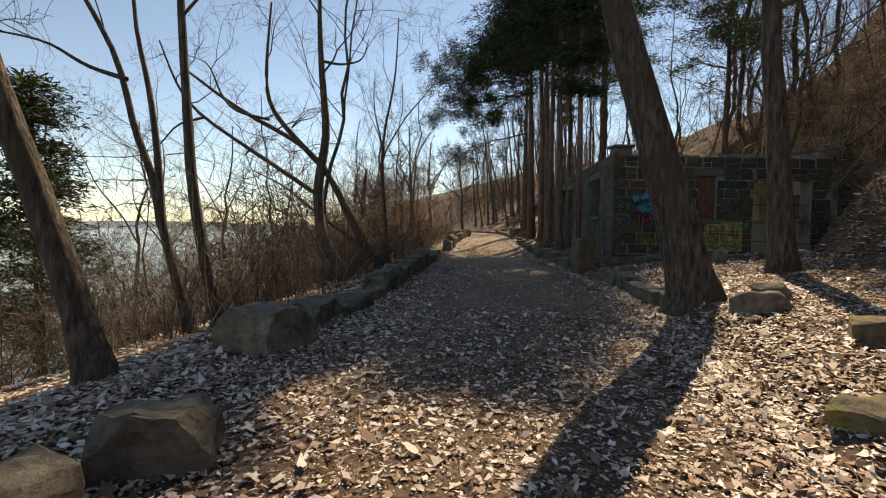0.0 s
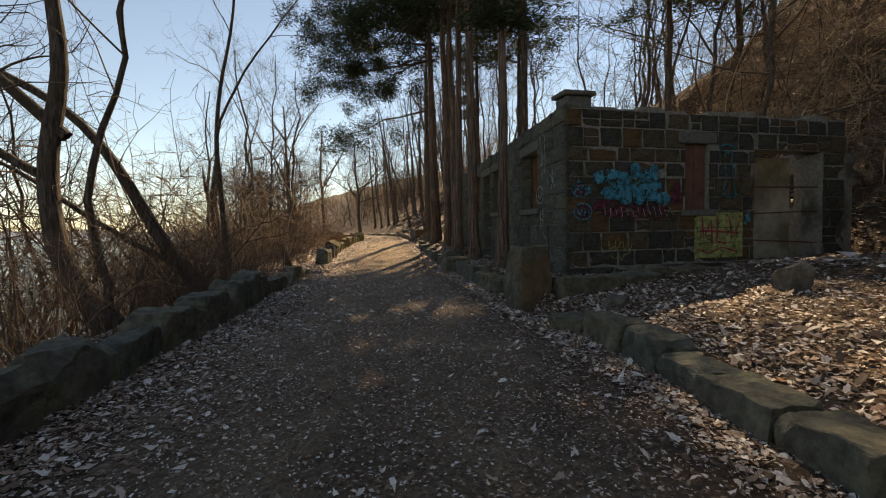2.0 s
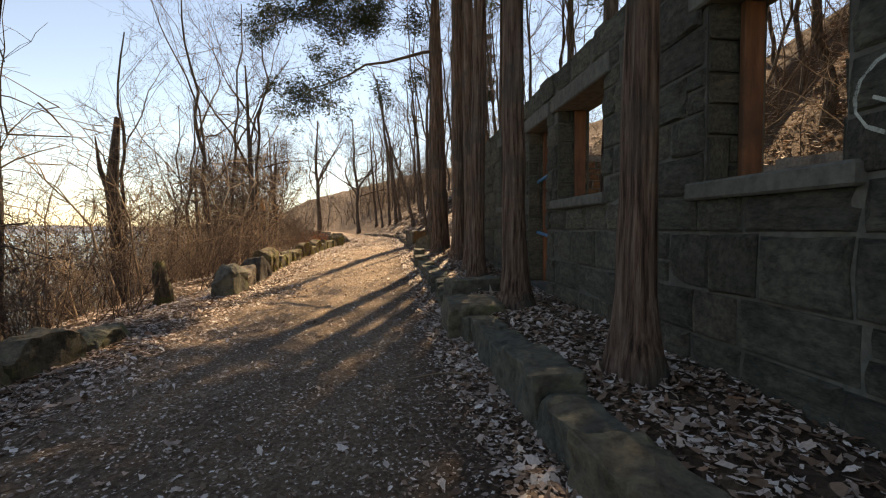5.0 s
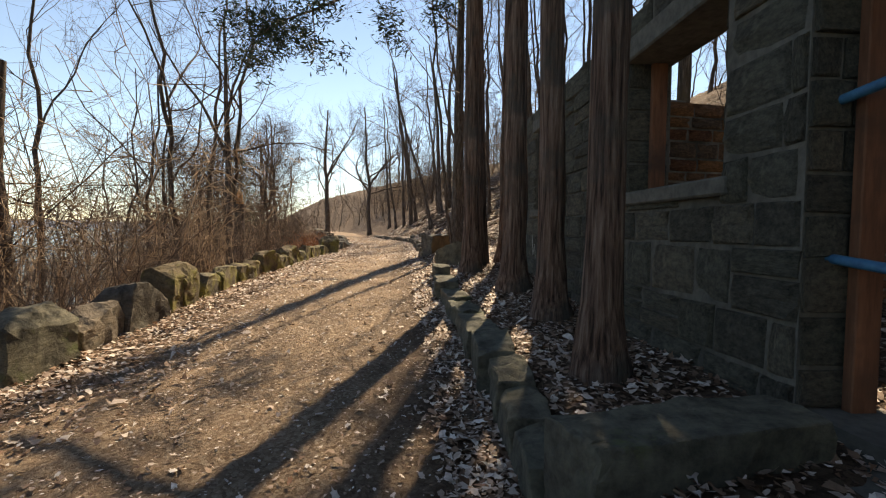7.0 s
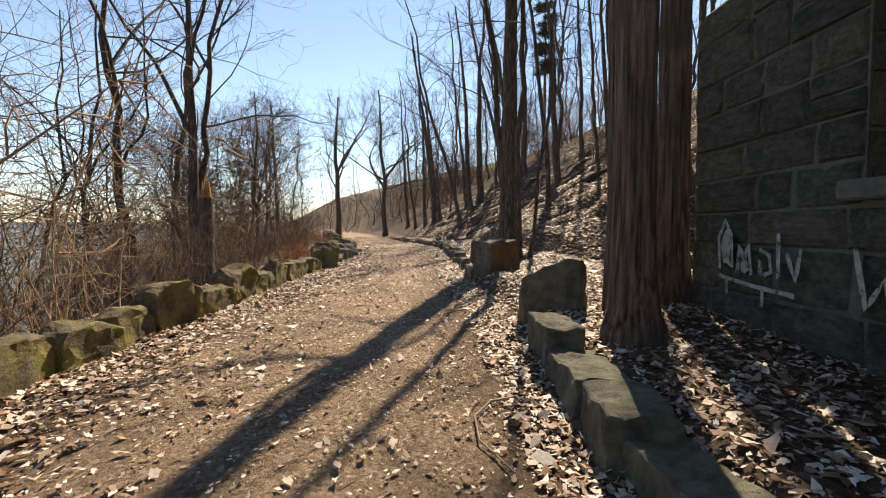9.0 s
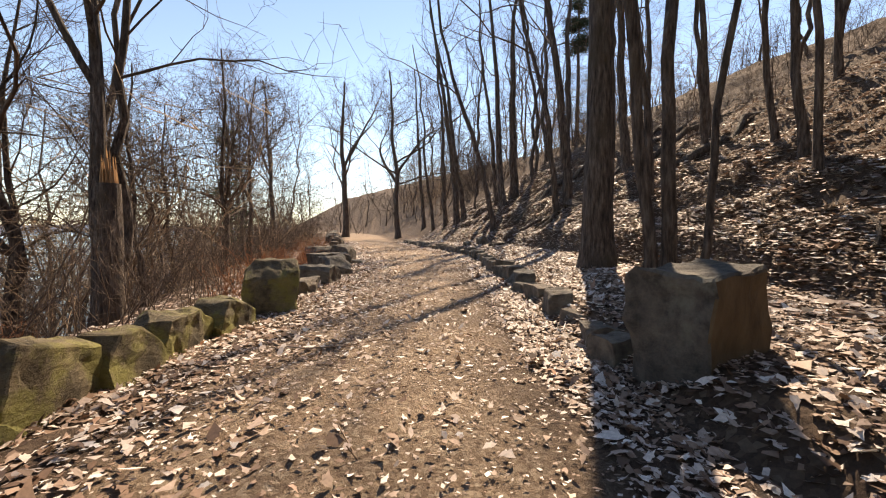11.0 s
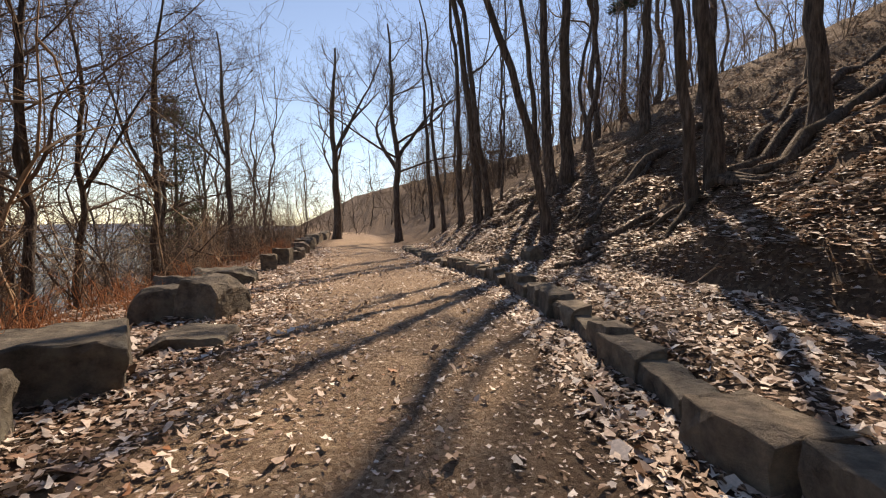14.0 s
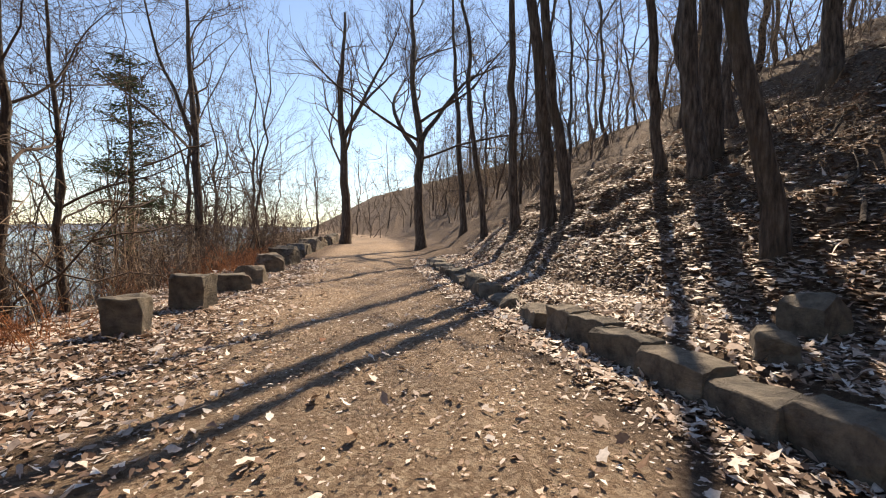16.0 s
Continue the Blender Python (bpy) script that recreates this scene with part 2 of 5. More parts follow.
RIGHT_Y = (-60, -14, -7.6, -3.5, -1.4, 0.4, 1.8, 2.7, 4.25, 7.9, 9.7, 11.7, 14.3, 16, 18.1, 19.7, 21.4, 23, 24.8, 26.9, 28.2, 30, 31.2, 33, 35.2, 39.5, 60, 80, 140)
RIGHT_X = (-5, -2.5, -0.95, 0.44, 0.82, 0.96, 1.0, 1.22, 1.37, 1.6, 1.75, 2.0, 2.17, 2.35, 2.55, 2.55, 2.7, 2.92, 3.06, 3.35, 3.45, 3.48, 3.38, 3.05, 2.65, 2.2, 1.2, -1.5, -26)
FOOT_Y = (-60, -6, 0.0, 2.0, 15, 17.5, 20, 25, 30, 36, 60, 140)
FOOT_S = (5.5, 4.2, 4.6, 7.6, 8.0, 3.6, 2.2, 1.9, 1.6, 1.1, 1.3, 2.0)
LAKE_Z = -6.0


def bumps(x, y):
    return 0.5 * np.sin(1.7 * x + 0.6 * np.sin(0.9 * y)) * np.sin(1.3 * y + 0.8 * np.sin(1.1 * x)) + 0.5 * np.sin(3.9 * x + 1.3 * np.sin(2.3 * y) + 1) * np.sin(3.1 * y + 2)


def land(x, y):
    """Height of the ground: trail, terrace and hillside to the east, the drop to the lake to the west."""
    x, y = np.asarray(x, float), np.asarray(y, float)
    trail = np.interp(y, TRAIL_Y, TRAIL_Z)
    lx, rx = np.interp(y, LEFT_Y, LEFT_X), np.interp(y, RIGHT_Y, RIGHT_X)
    mid = (lx + rx) / 2
    z = trail + 0.02 * np.cos((x - mid) * 1.6) + 0.006 * bumps(2.2 * x, 2.2 * y)
    s = x - rx
    foot = np.interp(y, FOOT_Y, FOOT_S)
    lift = np.interp(y, (-12, -6, -3, 1.5, 2.2, 10, 18, 30, 42), (0.04, 0.1, 0.14, 0.12, 0.27, 0.28, 0.18, 0.16, 0.08))
    pitch = np.interp(y, (-12, -3, 1.5, 2.5, 17, 40), (0.14, 0.15, 0.10, 0.02, 0.03, 0.05))
    step = np.clip((s - 0.12) / 0.25, 0, 1)
    z = z + step * (lift + pitch * np.clip(s, 0, 4.5)) + step * 0.03 * bumps(x, y)
    h = np.clip(s - foot, 0, None)
    steep = np.interp(y, (-30, -9, -2, 13, 18.5), (0.5, 0.8, 1.2, 1.2, 0.54))
    crest = np.interp(y, (-9, -2, 13, 18.5), (14, 13, 12, 15))
    rise = np.where(h < crest, steep * h, steep * crest + (np.minimum(h, 45) - crest) * 0.26)
    z = z + rise + np.clip(h, 0, 1.5) * (0.16 * bumps(0.8 * x, 0.8 * y) + 0.09 * bumps(2.1 * x, 1.9 * y))
    bank = np.interp(y, (20, 22.5, 29, 31), (0, 0.34, 0.34, 0))
    z = z + bank * np.clip((s - foot - 0.1 * bumps(x, y)) / 0.22, 0, 1)
    d = np.clip(lx - 0.35 - x, 0, None)
    drop = np.where(d < 4, 0.24 * d, 0.96 + (d - 4) * 0.5)
    z = z - drop + np.clip(d, 0, 1) * 0.12 * bumps(x, y)
    return np.maximum(z, LAKE_Z - 1.5)


def ground_z(x, y):
    return float(land(x, y))


# ---- mesh helpers ----
def mesh_of(name, verts, faces, material, smooth=False):
    me = bpy.data.meshes.new(name)
    me.from_pydata([tuple(v) for v in verts], [], faces)
    me.materials.append(material)
    if smooth:
        me.polygons.foreach_set("use_smooth", [True] * len(me.polygons))
    me.update()
    return me


def fast_mesh(name, verts, quads, material):
    """A mesh from arrays of points and of four-sided faces."""
    me = bpy.data.meshes.new(name)
    n, f = len(verts), len(quads)
    me.vertices.add(n)
    me.vertices.foreach_set("co", np.asarray(verts, np.float32).ravel())
    me.loops.add(4 * f)
    me.loops.foreach_set("vertex_index", np.asarray(quads, np.int32).ravel())
    me.polygons.add(f)
    me.polygons.foreach_set("loop_start", np.arange(0, 4 * f, 4, dtype=np.int32))
    me.materials.append(material)
    me.update(calc_edges=True)
    return me


def part(name, data, material, parent, label=""):
    """Links a mesh (or a bmesh) as one mesh object under a thing or a part."""
    if isinstance(data, bmesh.types.BMesh):
        me = bpy.data.meshes.new(name)
        data.to_mesh(me)
        data.free()
        me.materials.append(material)
        data = me
    ob = new(name, data)
    if parent:
        ob.parent = parent
    if label:
        tagged(ob, label)
    return ob


def thing(name, m, label, category, group=""):
    ob = new(name)
    ob.matrix_world = m
    ob.empty_display_size = 0.1
    return tagged(ob, label, category, group)


class Tubes:
    """Gathers round, tapering branches into one mesh."""

    def __init__(self):
        self.v, self.f = [], []

    def add(self, pts, radii, sides=6, wobble=0.0, rng=None, cap=False):
        start = sum(len(a) for a in self.v)
        pts = np.asarray(pts, float)
        if cap:
            pts = np.concatenate([pts[:1] + (pts[:1] - pts[1:2]) * 0.02, pts, pts[-1:] + (pts[-1:] - pts[-2:-1]) * 0.02])
            radii = [0.002, *radii, 0.002]
        tang = np.gradient(pts, axis=0)
        tang /= np.linalg.norm(tang, axis=1)[:, None] + 1e-9
        ref = np.array([0.0, 0, 1]) if abs(tang[0][2]) < 0.9 else np.array([1.0, 0, 0])
        u = np.cross(tang, ref)
        u /= np.linalg.norm(u, axis=1)[:, None] + 1e-9
        w = np.cross(tang, u)
        a = np.linspace(0, 2 * np.pi, sides, endpoint=False)
        rr = np.asarray(radii, float)[:, None] * np.ones(sides)
        if wobble and rng is not None:
            rr = rr * (1 + wobble * rng.standard_normal(sides)[None, :] * 0.7 + wobble * rng.standard_normal(rr.shape) * 0.4)
        ring = pts[:, None] + rr[..., None] * (np.cos(a)[None, :, None] * u[:, None] + np.sin(a)[None, :, None] * w[:, None])
        self.v.append(ring.reshape(-1, 3))
        n = len(pts)
        i = np.arange(n - 1)[:, None] * sides
        j = np.arange(sides)[None, :]
        k = (j + 1) % sides
        q = np.stack([i + j, i + k, i + sides + k, i + sides + j], -1).reshape(-1, 4) + start
        self.f.append(q)

    def mesh(self, name, material, smooth=True):
        me = fast_mesh(name, np.concatenate(self.v), np.concatenate(self.f), material)
        if smooth:
            me.polygons.foreach_set("use_smooth", np.ones(len(me.polygons), bool))
        return me


def bent(rng, start, way, length, n, wild, up=0.0, droop=0.0):
    """A crooked line of n + 1 points."""
    pts, d = [np.array(start, float)], np.array(way, float)
    d /= np.linalg.norm(d)
    for i in range(n):
        d = d + wild * rng.standard_normal(3) + np.array([0, 0, up - droop * i / n])
        d /= np.linalg.norm(d)
        pts.append(pts[-1] + d * length / n)
    return np.array(pts)


def flare(n, r0, r1, root=1.5):
    s = np.linspace(0, 1, n)
    return r0 * (1 - s) + r1 * s + r0 * (root - 1) * np.exp(-s * 16)

# ---- ground, lake, distance ----
def axis_steps(*spans):
    out = [spans[0][0]]
    for a, b, step in spans:
        n = max(1, round((b - a) / step))
        out += list(np.linspace(a, b, n + 1)[1:])
    return np.array(out)


def build_ground():
    xs = axis_steps((-600, -60, 60), (-60, -12, 3), (-12, -5, 0.5), (-5, 6, 0.13), (6, 14, 0.3), (14, 40, 2), (40, 200, 20), (200, 1200, 250))
    ys = axis_steps((-300, -40, 30), (-40, -12, 2), (-12, 40, 0.16), (40, 70, 0.6), (70, 160, 5), (160, 1600, 120))
    gx, gy = np.meshgrid(xs, ys)
    z = land(gx, gy)
    near = (gx > -6) & (gx < 12) & (gy > -12) & (gy < 40)
    z = z + np.where(near, 0.012 * np.random.default_rng(3).standard_normal(z.shape), 0)
    n, m = gx.shape
    idx = np.arange(n * m).reshape(n, m)
    q = np.stack([idx[:-1, :-1], idx[:-1, 1:], idx[1:, 1:], idx[1:, :-1]], -1).reshape(-1, 4)
    me = fast_mesh("ground", np.stack([gx, gy, z], -1).reshape(-1, 3), q, GROUND)
    me.polygons.foreach_set("use_smooth", np.ones(len(me.polygons), bool))
    lx, rx = np.interp(gy, LEFT_Y, LEFT_X), np.interp(gy, RIGHT_Y, RIGHT_X)
    inside = np.minimum(gx - lx, rx - gx)
    # Towards the start: less dust, more mould, and shade put into the colour.
    dust_and_shade = np.interp(gy, (-8, 6, 13), (0.3, 0.7, 1.0))
    trail = np.clip((inside - 0.35) / 0.55, -0.2, 1) * dust_and_shade
    me.attributes.new("trail", "FLOAT", "POINT").data.foreach_set("value", trail.ravel().astype(np.float32))
    ob = new("ground", me)
    return tagged(ob, "trodden earth trail and leaf-strewn wooded slope", "ground", kind="structure")


build_ground()
lake = new("water", mesh_of("water", [(-3000, -1500, LAKE_Z), (60, -1500, LAKE_Z), (60, 4000, LAKE_Z), (-3000, 4000, LAKE_Z)], [(0, 1, 2, 3)], WATER))
tagged(lake, "pale blue lake seen between bare trees", "lake", kind="structure")


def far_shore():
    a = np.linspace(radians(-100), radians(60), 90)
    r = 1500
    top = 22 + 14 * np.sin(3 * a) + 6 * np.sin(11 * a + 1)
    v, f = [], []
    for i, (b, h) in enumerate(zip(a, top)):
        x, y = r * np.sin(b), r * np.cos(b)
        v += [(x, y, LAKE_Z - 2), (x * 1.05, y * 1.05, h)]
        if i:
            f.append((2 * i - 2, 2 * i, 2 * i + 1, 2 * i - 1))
    tagged(new("backdrop", mesh_of("backdrop", v, f, HAZED_HILL)), "hills across the lake with blue haze put into their colour", "hills", kind="structure")


far_shore()

# ---- the ruined stone house ----
BASE = -0.06
P0 = Vector((2.33, 2.88, 0))
ALONG = Vector((0.1275, 0.9918, 0))
FRAME_SIDE = Matrix(((0.1275, -0.9918, 0, P0.x), (0.9918, 0.1275, 0, P0.y), (0, 0, 1, 0), (0, 0, 0, 1)))
FRAME_FRONT = Matrix.Translation(P0)


def chamfer_stone(rng, rough=0.05):
    """A unit block, x and z from 0 to 1 in the face, y from 0 (face) to 1, with worn edges."""
    e = 0.07
    pts, rings = [], []
    for y, ins in ((1.0, 0.0), (0.12, 0.0), (0.0, e)):
        ring = []
        for x, z in ((ins, ins), (0.5, ins * 0.8), (1 - ins, ins), (1 - ins * 0.8, 0.5), (1 - ins, 1 - ins), (0.5, 1 - ins * 0.8), (ins, 1 - ins), (ins * 0.8, 0.5)):
            k = rough * (0.6 if y < 0.5 else 0)
            ring.append(len(pts))
            pts.append((x + k * rng.uniform(-1, 1), y + (0.12 * rng.uniform(-1, 1) if y == 0 else 0), z + k * rng.uniform(-1, 1)))
        rings.append(ring)
    faces = []
    for r0, r1 in zip(rings, rings[1:]):
        for i in range(8):
            j = (i + 1) % 8
            faces.append((r0[i], r1[i], r1[j], r0[j]))
    c = len(pts)
    pts.append((0.5, -0.06 + 0.1 * rng.uniform(-1, 1), 0.5))
    for i in range(8):
        faces.append((rings[-1][i], c, rings[-1][(i + 1) % 8]))
    return pts, faces


STONE_RNG = random.Random(11)


def stone_meshes(material, n=6):
    return [mesh_of("stone", *chamfer_stone(STONE_RNG), material) for _ in range(n)]


def lay_stones(parent, frame_m, length, z0, top, holes, meshes, rng, course=(0.24, 0.40), run=(0.24, 0.6), face=-0.02, deep=0.16, name="stone"):
    """Lays broken courses of ashlar over a wall face, leaving out the holes (a0, a1, z0, z1)."""
    z = z0
    count = 0
    while z < top(0.0) + 0.4:
        h = rng.uniform(*course)
        a = -rng.uniform(0, 0.1)
        while a < length:
            w = rng.uniform(*run)
            a1 = min(a + w, length)
            if length - a1 < 0.16:
                a1 = length
            pieces = [(max(a, 0), a1, z, z + h)]
            if h > 0.3 and rng.random() < 0.3:
                m = z + h * rng.uniform(0.4, 0.6)
                pieces = [(max(a, 0), a1, z, m), (max(a, 0), a1, m, z + h)]
            for b0, b1, c0, c1 in pieces:
                for q0, q1, r0, r1 in holes:
                    if b0 < q1 and b1 > q0 and c0 < r1 and c1 > r0:
                        over = [(q0 - b0, 0), (b1 - q1, 1), (r0 - c0, 2), (c1 - r1, 3)]
                        best = max(over)
                        if best[1] == 0: b1 = q0
                        elif best[1] == 1: b0 = q1
                        elif best[1] == 2: c1 = r0
                        else: c0 = r1
                mid = (b0 + b1) / 2
                lim = top(mid)
                if b1 - b0 < 0.08 or c1 - c0 < 0.06 or c0 > lim - 0.04 or (c1 > lim + 0.14):
                    continue
                ob = new(name, rng.choice(meshes))
                ob.parent = parent
                j = 0.010
                ob.matrix_local = frame_m @ Matrix.Translation((b0 + j, face + rng.uniform(-0.012, 0.012), c0 + j)) @ Matrix.Diagonal((b1 - b0 - 2 * j, deep, c1 - c0 - 2 * j, 1))
                count += 1
            a = a1
        z += h
    return count


def wall_core(name, length, thick, z0, top, holes, material, frame_m, label):
    """A mortared wall body with openings through it, its ragged top following top()."""
    cuts = sorted({0.0, length, *(v for h in holes for v in h[:2]), *np.linspace(0, length, max(2, int(length / 0.45)))})
    bm = bmesh.new()

    def box(a0, a1, y0, y1, c0, c1, d0, d1):
        vs = [bm.verts.new(p) for p in ((a0, y0, c0), (a1, y0, c1), (a1, y1, c1), (a0, y1, c0), (a0, y0, d0), (a1, y0, d1), (a1, y1, d1), (a0, y1, d0))]
        for f in ((0, 3, 2, 1), (4, 5, 6, 7), (0, 1, 5, 4), (1, 2, 6, 5), (2, 3, 7, 6), (3, 0, 4, 7)):
            bm.faces.new([vs[i] for i in f])

    for a0, a1 in zip(cuts, cuts[1:]):
        if a1 - a0 < 1e-4:
            continue
        mid = (a0 + a1) / 2
        spans = sorted((h[2], h[3]) for h in holes if h[0] < mid < h[1])
        lo = z0
        for b, c in spans:
            if b > lo:
                box(a0, a1, 0.0, thick, lo, lo, b, b)
            lo = c
        t = top(mid)
        if t > lo:
            box(a0, a1, 0.0, thick, lo, lo, t, t)
    bm.transform(frame_m)
    return tagged(part(name, bm, material, None), label, "wall", kind="structure")


def ragged(base, amp, seed):
    r = random.Random(seed)
    ph = [r.uniform(0, 6) for _ in range(3)]
    return lambda a: base + amp * (math.sin(3.1 * a + ph[0]) * 0.5 + math.sin(7.7 * a + ph[1]) * 0.35 + (0.25 if math.sin(1.9 * a + ph[2]) > 0.75 else 0))


SIDE_HOLES = [(1.47, 2.45, 1.25, 2.42), (4.0, 5.36, 1.30, 2.45), (5.76, 6.72, 0.1, 2.45), (7.35, 8.75, 1.35, 2.56), (10.8, 12.0, 1.33, 2.62)]
FRONT_HOLES = [(2.42, 2.94, 1.14, 2.36), (4.0, 5.72, 0.1, 2.28)]
side_top, front_top = ragged(2.93, 0.09, 4), ragged(2.93, 0.08, 9)
side = wall_core("wall_west", 13.7, 0.42, BASE - 0.3, side_top, SIDE_HOLES + [(-0.1, 0.07, -1, 5)], MORTAR_GREY, FRAME_SIDE @ Matrix.Diagonal((1, -1, 1, 1)), "roofless grey ashlar side wall with empty window openings")
front = wall_core("wall_south", 6.3, 0.42, BASE - 0.3, front_top, FRONT_HOLES + [(-0.1, 0.08, -1, 5)], MORTAR, FRAME_FRONT, "dark ashlar front wall covered with graffiti")
# The plain walls that close the house.
back = wall_core("wall_east", 13.7, 0.35, BASE - 0.3, ragged(2.3, 0.12, 5), [(1.0, 1.5, 1.2, 1.95), (7.4, 8.6, 0.1, 1.6), (9.6, 10.6, 1.3, 2.2)], MORTAR, Matrix.Translation((6.1, 0, 0)) @ FRAME_SIDE @ Matrix.Diagonal((1, -1, 1, 1)), "inner face of the ruined rear wall with openings")
north = wall_core("wall_north", 6.2, 0.4, BASE - 0.3, lambda a: 2.95 if a < 0.7 else 1.5 + 0.12 * math.sin(5 * a), [], MORTAR, Matrix.Translation(P0 + ALONG * 13.26 + Vector((0.12, 0, 0))), "ashlar end wall of the ruin")
inner = wall_core("wall_partition", 5.3, 0.3, BASE - 0.3, ragged(2.4, 0.15, 7), [(3.6, 4.5, 0.1, 1.9)], MORTAR, Matrix.Translation(P0 + ALONG * 9.3 + Vector((0.45, 0, 0))), "inner stone partition wall")
porch = wall_core("wall_porch", 1.9, 0.2, BASE - 0.3, lambda a: 2.26, [(0.40, 0.86, 1.14, 1.95)], PLASTER, FRAME_FRONT @ Matrix.Translation((3.9, 0.75, 0)), "cream plastered wall of a recessed porch with a small window")

# ---- stones along the trail ----
def boulder_mesh(rng, size, kind="slab", name="stone", material=None):
    """A cleft stone: a block with broken planes, one face or edge knocked off. Origin on the ground at its centre."""
    w, d, h = size
    bm = bmesh.new()
    bmesh.ops.create_cube(bm, size=1.0)
    for v in bm.verts:
        v.co = Vector((v.co.x * w, v.co.y * d, (v.co.z + 0.5) * h))
        k = 0.10 if kind != "kerb" else 0.05
        v.co += Vector((rng.uniform(-k, k) * w, rng.uniform(-k, k) * d, rng.uniform(-k, k) * h if v.co.z > 0.1 else -0.1))
    lean = rng.choice((-1, 1))
    cuts = {"slab": 5, "kerb": 2, "peak": 4, "jag": 5, "boulder": 6}[kind]
    for i in range(cuts):
        a = rng.uniform(0, 6.28)
        tilt = rng.uniform(0.35, 1.2) if kind != "kerb" else rng.uniform(0.5, 0.9)
        n = Vector((math.cos(a) * math.cos(tilt), math.sin(a) * math.cos(tilt), math.sin(tilt)))
        if kind == "peak" and i < 2:
            n = Vector(((-1) ** i * rng.uniform(0.5, 0.8), rng.uniform(-0.2, 0.2), 0.7)).normalized()
        if kind == "jag" and i < 3:
            n = (Vector((rng.uniform(-0.2, 0.2), lean * rng.uniform(0.35, 0.6), 0.8)), Vector((rng.uniform(-0.2, 0.2), -lean * rng.uniform(0.9, 1.4), 0.7)), Vector((-0.75, rng.uniform(-0.3, 0.3), 0.6)))[i].normalized()
        reach = abs(n.x) * w / 2 + abs(n.y) * d / 2 + max(n.z, 0) * h
        c = n * (reach * (rng.uniform(0.7, 0.9) if kind != "kerb" else rng.uniform(0.88, 0.96)))
        got = bmesh.ops.bisect_plane(bm, geom=bm.verts[:] + bm.edges[:] + bm.faces[:], plane_co=c, plane_no=n, clear_outer=True)
        edges = [e for e in got["geom_cut"] if isinstance(e, bmesh.types.BMEdge)]
        if edges:
            bmesh.ops.contextual_create(bm, geom=edges)
    bmesh.ops.bevel(bm, geom=bm.edges[:], offset=min(size) * 0.03, segments=1, affect="EDGES", clamp_overlap=True)
    bmesh.ops.triangulate(bm, faces=[f for f in bm.faces if len(f.verts) > 4])
    bmesh.ops.subdivide_edges(bm, edges=[e for e in bm.edges if e.calc_length() > 0.12], cuts=1, use_grid_fill=False)
    bmesh.ops.subdivide_edges(bm, edges=[e for e in bm.edges if e.calc_length() > 0.11], cuts=1, use_grid_fill=False)
    bmesh.ops.triangulate(bm, faces=[f for f in bm.faces if len(f.verts) > 4])
    if max(size) > 0.5:
        bmesh.ops.subdivide_edges(bm, edges=[e for e in bm.edges if e.calc_length() > 0.07], cuts=1, use_grid_fill=False)
        bmesh.ops.triangulate(bm, faces=[f for f in bm.faces if len(f.verts) > 4])
    for v in bm.verts:
        chip = abs(noise.noise(v.co * 6 + Vector((h, w, d)) * 13))
        v.co += Vector((v.co.x / w, v.co.y / d, 0.4)) * (0.05 * (chip - 0.25))
        v.co += Vector((noise.noise(v.co * 17 + Vector((d, w, h)) * 5), noise.noise(v.co * 17 + Vector((7, 1, w)) * 3), noise.noise(v.co * 19 + Vector((d, 4, 2))))) * 0.014
        v.co += Vector((noise.noise(v.co * 5 + Vector((w, d, h)) * 9), noise.noise(v.co * 5 + Vector((3, 1, h)) * 7), noise.noise(v.co * 6 + Vector((w, 4, 2)) * 5))) * 0.024
        v.co += Vector((noise.noise(v.co * 2.3 + Vector((h, d, w)) * 9), noise.noise(v.co * 2.3 + Vector((5, 2, d)) * 7), 0.6 * noise.noise(v.co * 2.6 + Vector((h, 4, 8)) * 5))) * 0.028
    for v in bm.verts:
        ledge = math.floor(v.co.z / 0.085 + 1.5 * noise.noise(v.co * 2.5 + Vector((w, h, d)) * 11))
        k = 1 + 0.035 * math.sin(ledge * 12.9 + w * 40)
        v.co.x *= k
        v.co.y *= 1 + (k - 1) * 0.6
    me = bpy.data.meshes.new(name)
    bm.to_mesh(me)
    bm.free()
    me.materials.append(material)
    return me


def stone(x, y, size, kind, material, rng, turn=0.0, label="", name="boulder", group="stones along the trail", sink=0.03, z=None, tip=0.0):
    ob = new(name, boulder_mesh(rng, size, kind, name, material))
    base = ground_z(x, y) if z is None else z
    ob.matrix_world = pose(x, y, base - sink, tip, 0, turn)
    return tagged(ob, label, "stone", group)


def edge_x(y, right):
    return float(np.interp(y, RIGHT_Y, RIGHT_X) if right else np.interp(y, LEFT_Y, LEFT_X))


def edge_turn(y, right):
    return math.degrees(math.atan2(-(edge_x(y + 0.4, right) - edge_x(y - 0.4, right)), 0.8))


srng = random.Random(5)
# West edge: low dark boulders, then upright mossy slabs, then scattered dark boulders.
def west_row(y, y1, length, height, kind, material, label, gap=0.0, shift=-0.15, thick=(0.2, 0.34), tip=0):
    while y < y1:
        l = srng.uniform(*length)
        x = edge_x(y + l / 2, False) + shift + srng.uniform(-0.05, 0.05)
        trail = float(np.interp(y, TRAIL_Y, TRAIL_Z))
        stone(x, y + l / 2, (srng.uniform(*thick), l * 1.03, srng.uniform(*height)), kind, material, srng, edge_turn(y + l / 2, False) + srng.uniform(-9, 9), label, sink=0.05, z=trail - 0.02, tip=srng.uniform(-4, 4))
        y += l + gap * srng.random()


